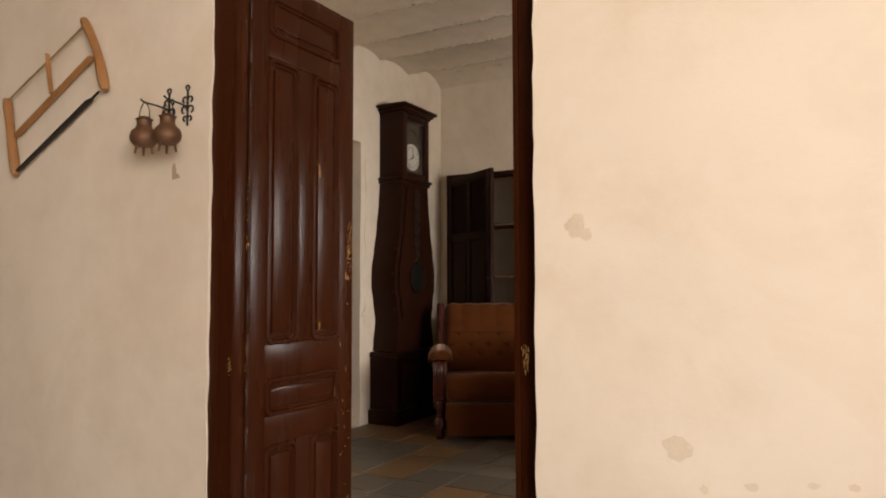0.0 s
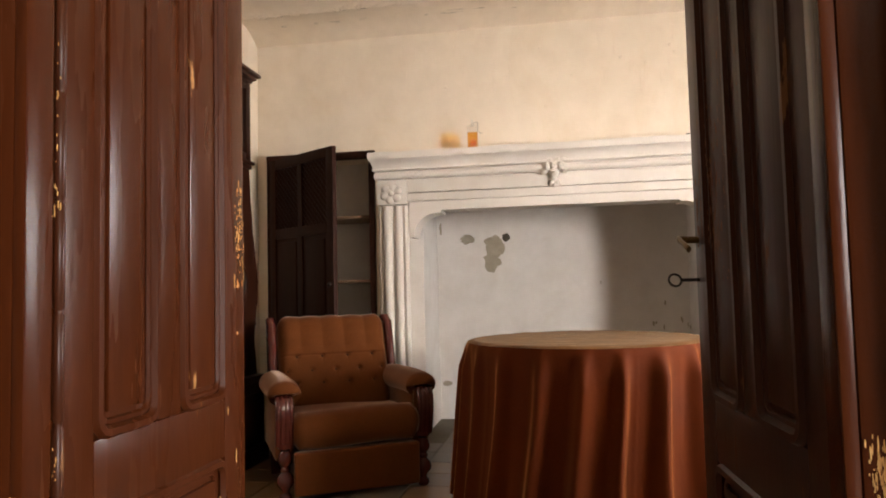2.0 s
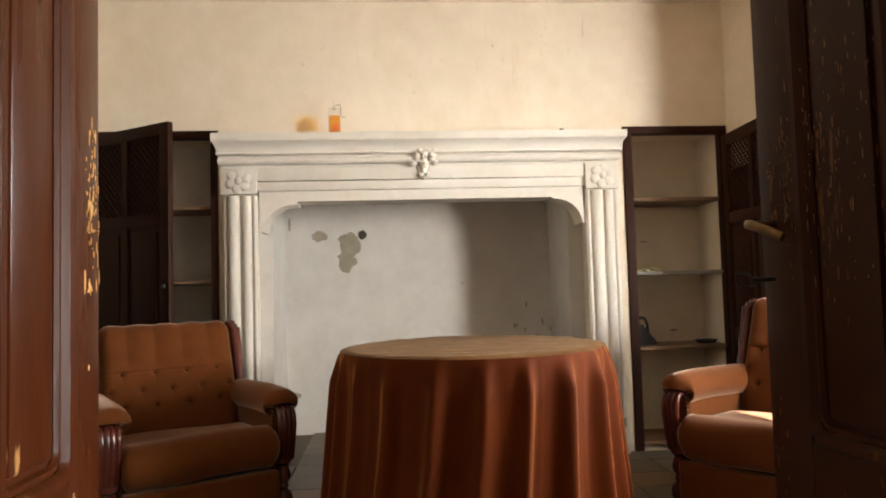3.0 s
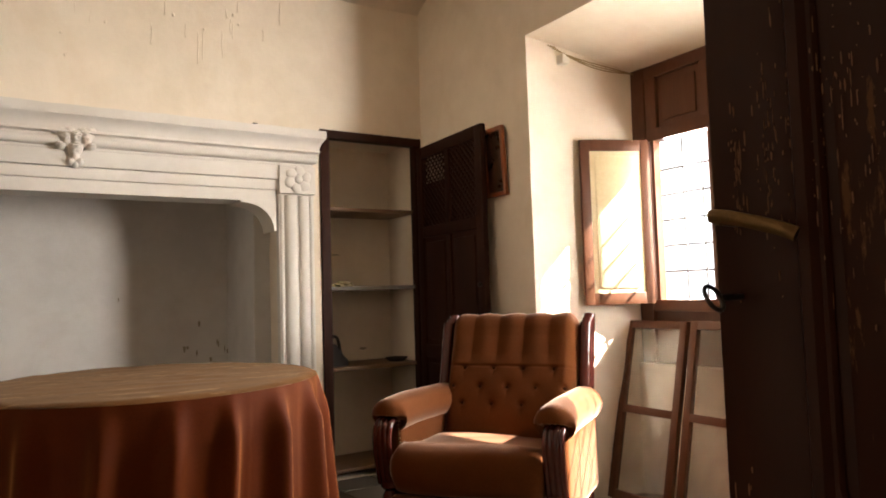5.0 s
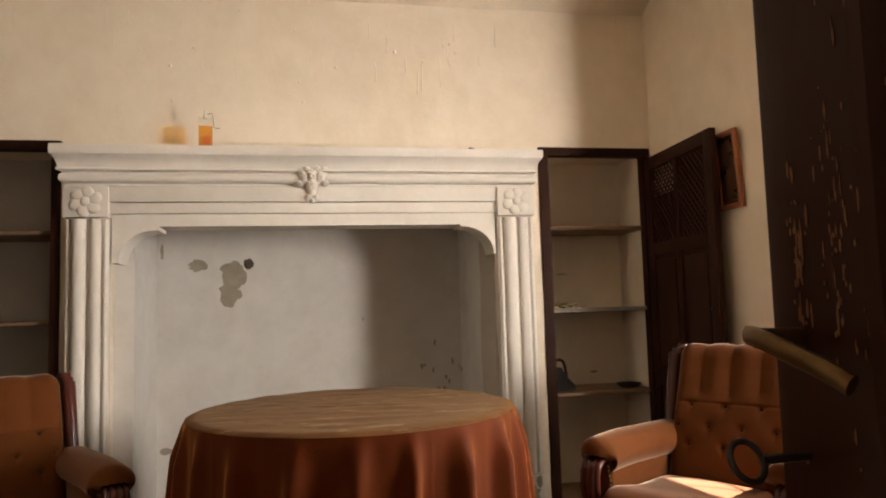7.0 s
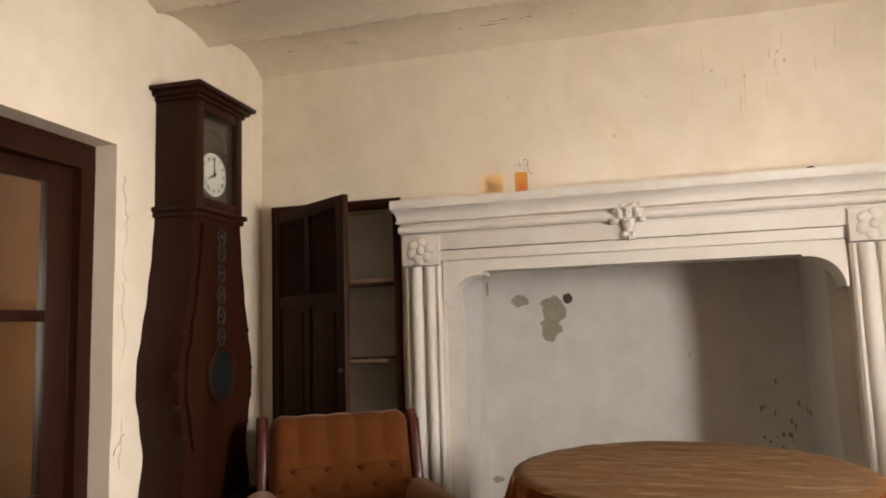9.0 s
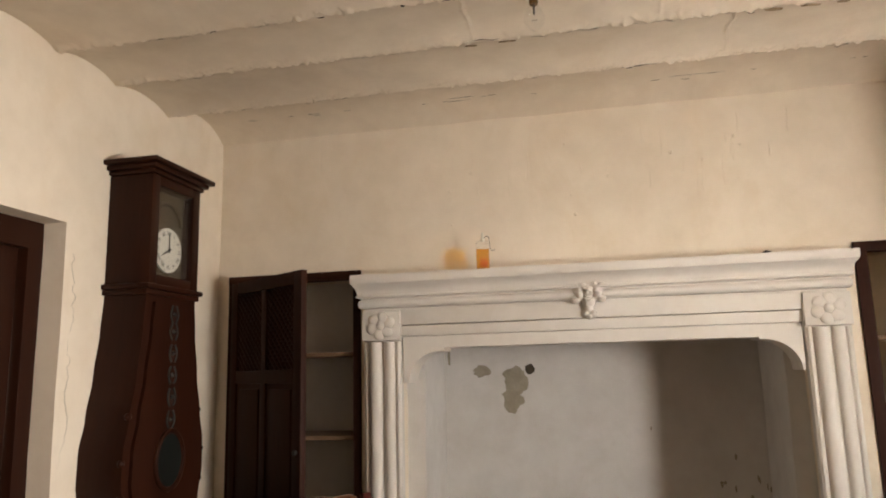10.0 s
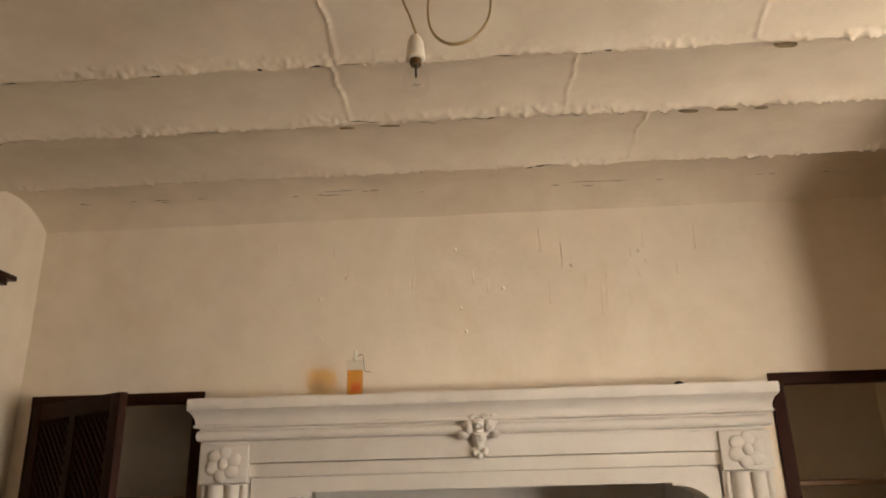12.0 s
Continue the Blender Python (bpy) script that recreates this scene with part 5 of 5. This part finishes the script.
# paper edging of the middle shelf
bm = one_box(0.352, 0.943, NORTH + 0.022, NORTH + 0.027, 1.104, 1.127)
tagged(part("shelf_edging", bm, surface("grey_paper", (0.20, 0.18, 0.16), (0.30, 0.28, 0.26), 12, 70, 0.9, 0.3), at=pose(0, 0, 0)), "pale paper edging along a wooden shelf", "shelf edging")

# picture on the east wall
pic = thing("framed_picture", pose(EAST - 0.012, 4.78, 1.772, 0, -3, 0), "small dark painting in an orange-brown wooden frame", "picture")
for y0, y1, z0, z1 in ((-0.092, -0.068, -0.188, 0.188), (0.068, 0.092, -0.188, 0.188), (-0.068, 0.068, -0.188, -0.164), (-0.068, 0.068, 0.164, 0.188)):
    part("frame_bar", one_box(-0.022, 0.0, y0, y1, z0, z1, 0.004), FRAMEWOOD, pic)
part("canvas", one_box(-0.010, -0.004, -0.07, 0.07, -0.166, 0.166), PICTURE, pic, "dark painted canvas")

# ---- bulb, cable and junction box ----
bulb = thing("hanging_bulb", pose(-1.085, 3.735, 0), "clear glass bulb hanging from a yellowed cable in a white socket", "light bulb")
bm = bmesh.new()
tube(bm, spline([(0.005, 0.0, 2.60), (-0.012, 0.0, 2.66), (-0.030, 0.005, 2.72), (-0.026, 0.01, 2.80), (-0.01, 0.02, 2.91)], 6), 0.0028, 6)
part("cable", bm, CABLE, bulb, "thin yellowed cable")
bm = bmesh.new()
loop = spline([(0.055, 0.0, 2.91), (0.038, 0, 2.76), (0.030, 0, 2.66), (0.045, 0, 2.605), (0.085, 0, 2.580), (0.135, 0.005, 2.60), (0.170, 0.008, 2.66), (0.172, 0.01, 2.76), (0.14, 0.02, 2.90)], 6)
tube(bm, loop, 0.0042, 8, flat=(1.5, 0.7))
part("cable_loop", bm, CABLE, bulb, "flat yellowed cable hanging in a loop")
part("socket", lathe(bmesh.new(), [(0.006, 2.610), (0.012, 2.603), (0.018, 2.59), (0.020, 2.565), (0.022, 2.548), (0.019, 2.545)], 20), PORCELAIN, bulb, "white socket")
part("cap", lathe(bmesh.new(), [(0.013, 2.55), (0.0135, 2.535), (0.012, 2.53)], 16), BRASS, bulb)
bm = lathe(bmesh.new(), [(0.011, 2.538), (0.013, 2.528), (0.022, 2.512), (0.029, 2.495), (0.030, 2.482), (0.026, 2.468), (0.017, 2.458), (0.004, 2.454)], 28)
g = part("glass_bulb", bm, PANE, bulb, "clear glass", 180)
g.visible_shadow = False
bm = bmesh.new()
tube(bm, [(0, 0, 2.535), (0, 0, 2.50)], 0.003, 6)
tube(bm, [(-0.008, 0, 2.478), (-0.003, 0, 2.484), (0.003, 0, 2.478), (0.008, 0, 2.484)], 0.0008, 4)
part("filament", bm, IRON, bulb)

jb = thing("junction_box", pose(1.20, 4.455, 2.275), "small white junction box with loose wires in the niche", "junction box")
part("box", one_box(-0.025, 0.025, -0.03, 0.03, -0.025, 0.025, 0.006), PORCELAIN, jb)
for k in range(3):
    bm = bmesh.new()
    tube(bm, spline([(-0.10 + 0.02 * k, 0.0, 0.065), (-0.02, -0.02, 0.03), (0.10, -0.045 - 0.01 * k, 0.0 - 0.015 * k), (0.25, -0.07, -0.02 - 0.012 * k), (0.42, -0.10, -0.045)], 6), 0.003, 6)
    part("wire", bm, CABLE, jb)

# ---- frame saw and hanging pots on the entrance wall ----
SY = FACE - 0.03
saw = thing("frame_saw", pose(0.034, SY, 0), "old honey-coloured wooden frame saw hung aslant on the wall", "saw")
for (x0, z0), (x1, z1), bend in (((-2.283, 1.966), (-2.158, 1.700), 0.012), ((-2.735, 1.745), (-2.663, 1.452), -0.004)):
    mid = ((x0 + x1) / 2 + bend, 0, (z0 + z1) / 2 + 0.01)
    bm = bmesh.new()
    tube(bm, spline([(x0, 0, z0), mid, (x1, 0, z1)], 6), [0.014, 0.017, 0.018, 0.017, 0.016, 0.016, 0.016, 0.017, 0.018, 0.019, 0.019, 0.018, 0.013], 10, flat=(1.0, 0.8))
    part("cheek", bm, SAWWOOD, saw, "curved wooden cheek")
bm = bmesh.new()
tube(bm, [(-2.236, 0, 1.824), (-2.664, 0, 1.600)], 0.015, 4, flat=(1, 0.7))
part("stretcher", bm, SAWWOOD, saw)
bm = bmesh.new()
tube(bm, [(-2.29, 0, 1.94), (-2.38, 0.002, 1.90), (-2.473, 0, 1.855), (-2.60, 0, 1.80), (-2.72, 0, 1.742)], 0.004, 6)
part("cord", bm, CABLE, saw, "twisted cord")
bm = bmesh.new()
tube(bm, [(-2.482, -0.004, 1.875), (-2.468, -0.006, 1.80), (-2.449, -0.006, 1.728)], 0.009, 8, flat=(1, 0.6))
part("toggle", bm, SAWWOOD, saw)
bm = bmesh.new()
tube(bm, [(-2.19, 0, 1.700), (-2.225, 0, 1.681), (-2.24, 0, 1.674), (-2.64, 0, 1.470), (-2.665, 0, 1.462)], [0.005, 0.006, 0.014, 0.012, 0.005], 6, flat=(1, 0.3))
part("blade", bm, IRON, saw, "dark rusted blade")


def scroll_plate(bm, x, z):
    """Flat wrought-iron rosette of scrolls against the wall."""
    tube(bm, [(x, 0, z - 0.055), (x, 0, z + 0.060)], 0.0035, 6)
    for sx in (-1, 1):
        for cz, r in ((z + 0.026, 0.014), (z - 0.006, 0.017), (z - 0.034, 0.012)):
            pts = []
            for k in range(20):
                a = k / 19 * 4.6
                rr = r * (1 - 0.6 * k / 19)
                pts.append((x + sx * (r * 0.95 - rr * math.cos(a) * 0.9), 0, cz + rr * math.sin(a)))
            tube(bm, pts, 0.0028, 6, up=(0, 1, 0))
    tube(bm, [(x + 0.008 * math.cos(k * 0.7), 0, z + 0.066 + 0.008 * math.sin(k * 0.7)) for k in range(9)], 0.0028, 6, closed=True, up=(0, 1, 0))


for bx, px, arm in ((-1.834, -1.790, 0.125), (-1.750, -1.700, 0.115)):
    br = thing("wall_bracket", pose(0, FACE - 0.008, 0), "wrought-iron scroll bracket with a long hook on the wall", "bracket", "wall brackets")
    bm = bmesh.new()
    scroll_plate(bm, bx, 1.595)
    part("scroll_plate", bm, IRON, br)
    bm = bmesh.new()
    tube(bm, spline([(bx, 0, 1.600), (bx * 0.6 + px * 0.4, -arm * 0.5, 1.598), (px, -arm, 1.590), (px - 0.004, -arm - 0.012, 1.598)], 5), 0.003, 6)
    part("hook", bm, IRON, br)
    pot = thing("hanging_pot", pose(px, FACE - 0.008 - arm, 1.452), "small aged copper pot with three legs hanging from an iron hook", "pot", "hanging pots")
    part("body", lathe(bmesh.new(), [(0.004, 0.0), (0.026, 0.004), (0.038, 0.018), (0.041, 0.032), (0.036, 0.048), (0.024, 0.060), (0.021, 0.068), (0.022, 0.082), (0.026, 0.086), (0.022, 0.088)], 24), COPPER, pot)
    bm = lathe(bmesh.new(), [(0.023, 0.086), (0.018, 0.092), (0.006, 0.096)], 16)
    part("lid", bm, COPPER, pot)
    bm = bmesh.new()
    tube(bm, spline([(-0.022, 0, 0.078), (-0.020, 0, 0.115), (0, 0, 0.138), (0.020, 0, 0.115), (0.022, 0, 0.078)], 5), 0.0018, 6)
    part("bail", bm, IRON, pot)
    for k in range(3):
        a = k * 2.1 + 0.4
        bm = bmesh.new()
        tube(bm, [(0.022 * math.cos(a), 0.022 * math.sin(a), 0.008), (0.028 * math.cos(a), 0.028 * math.sin(a), -0.020)], [0.005, 0.003], 6)
        part("leg", bm, COPPER, pot)

# ---- outside and floor ----
glow, nt, co, p = base_material("hazy_daylight")
p.inputs["Emission Color"].default_value = (1, 0.98, 0.95, 1)
p.inputs["Emission Strength"].default_value = 0.13
structure("backdrop", one_box(9.0, 9.05, -6, 14, -0.39, 5.2), glow, "bright white haze outside the window", "backdrop")

floor = bpy.data.objects["floor"]
SIDE = 0.265


def tile_mesh(name, seed, material):
    rng = random.Random(seed)
    h = SIDE / 2 - 0.003
    bm = box(bmesh.new(), -h, h, -h, h, -0.012, 0.0)
    for v in bm.verts:
        if v.co.z > -0.001:
            v.co.x, v.co.y, v.co.z = v.co.x * 0.985, v.co.y * 0.985, rng.uniform(-0.0012, 0.0012)
        v.co.x += rng.uniform(-0.0015, 0.0015)
        v.co.y += rng.uniform(-0.0015, 0.0015)
    me = bpy.data.meshes.new(name)
    bm.to_mesh(me)
    bm.free()
    me.materials.append(material)
    return me


TILES = {m: [tile_mesh("tile", 40 + i + 10 * k, m) for i in range(6)] for k, m in enumerate((TERRA, SLATE))}
rng = random.Random(77)
ty = 1.80
while ty < 6.6:
    tx = WEST + 0.13
    while tx < (EAST + 0.62 if 2.5 < ty < 4.45 else EAST):
        inside = ty < NORTH - 0.05 or -1.9 < tx < 0.0
        if inside:
            grey = noise.noise(Vector((tx * 1.5, ty * 2.2, 3.3))) + (0.55 if ty > 5.15 else 0) + (0.5 if 3.35 < ty < 3.85 and tx > -2.0 else 0) > 0.12
            ob = new("tile", rng.choice(TILES[SLATE if grey else TERRA]))
            ob.parent = floor
            ob.matrix_basis = pose(tx + rng.uniform(-0.002, 0.002), ty + rng.uniform(-0.002, 0.002), 0.0, 0, 0, rng.choice((0, 90, 180, 270)))
        tx += SIDE
    ty += SIDE
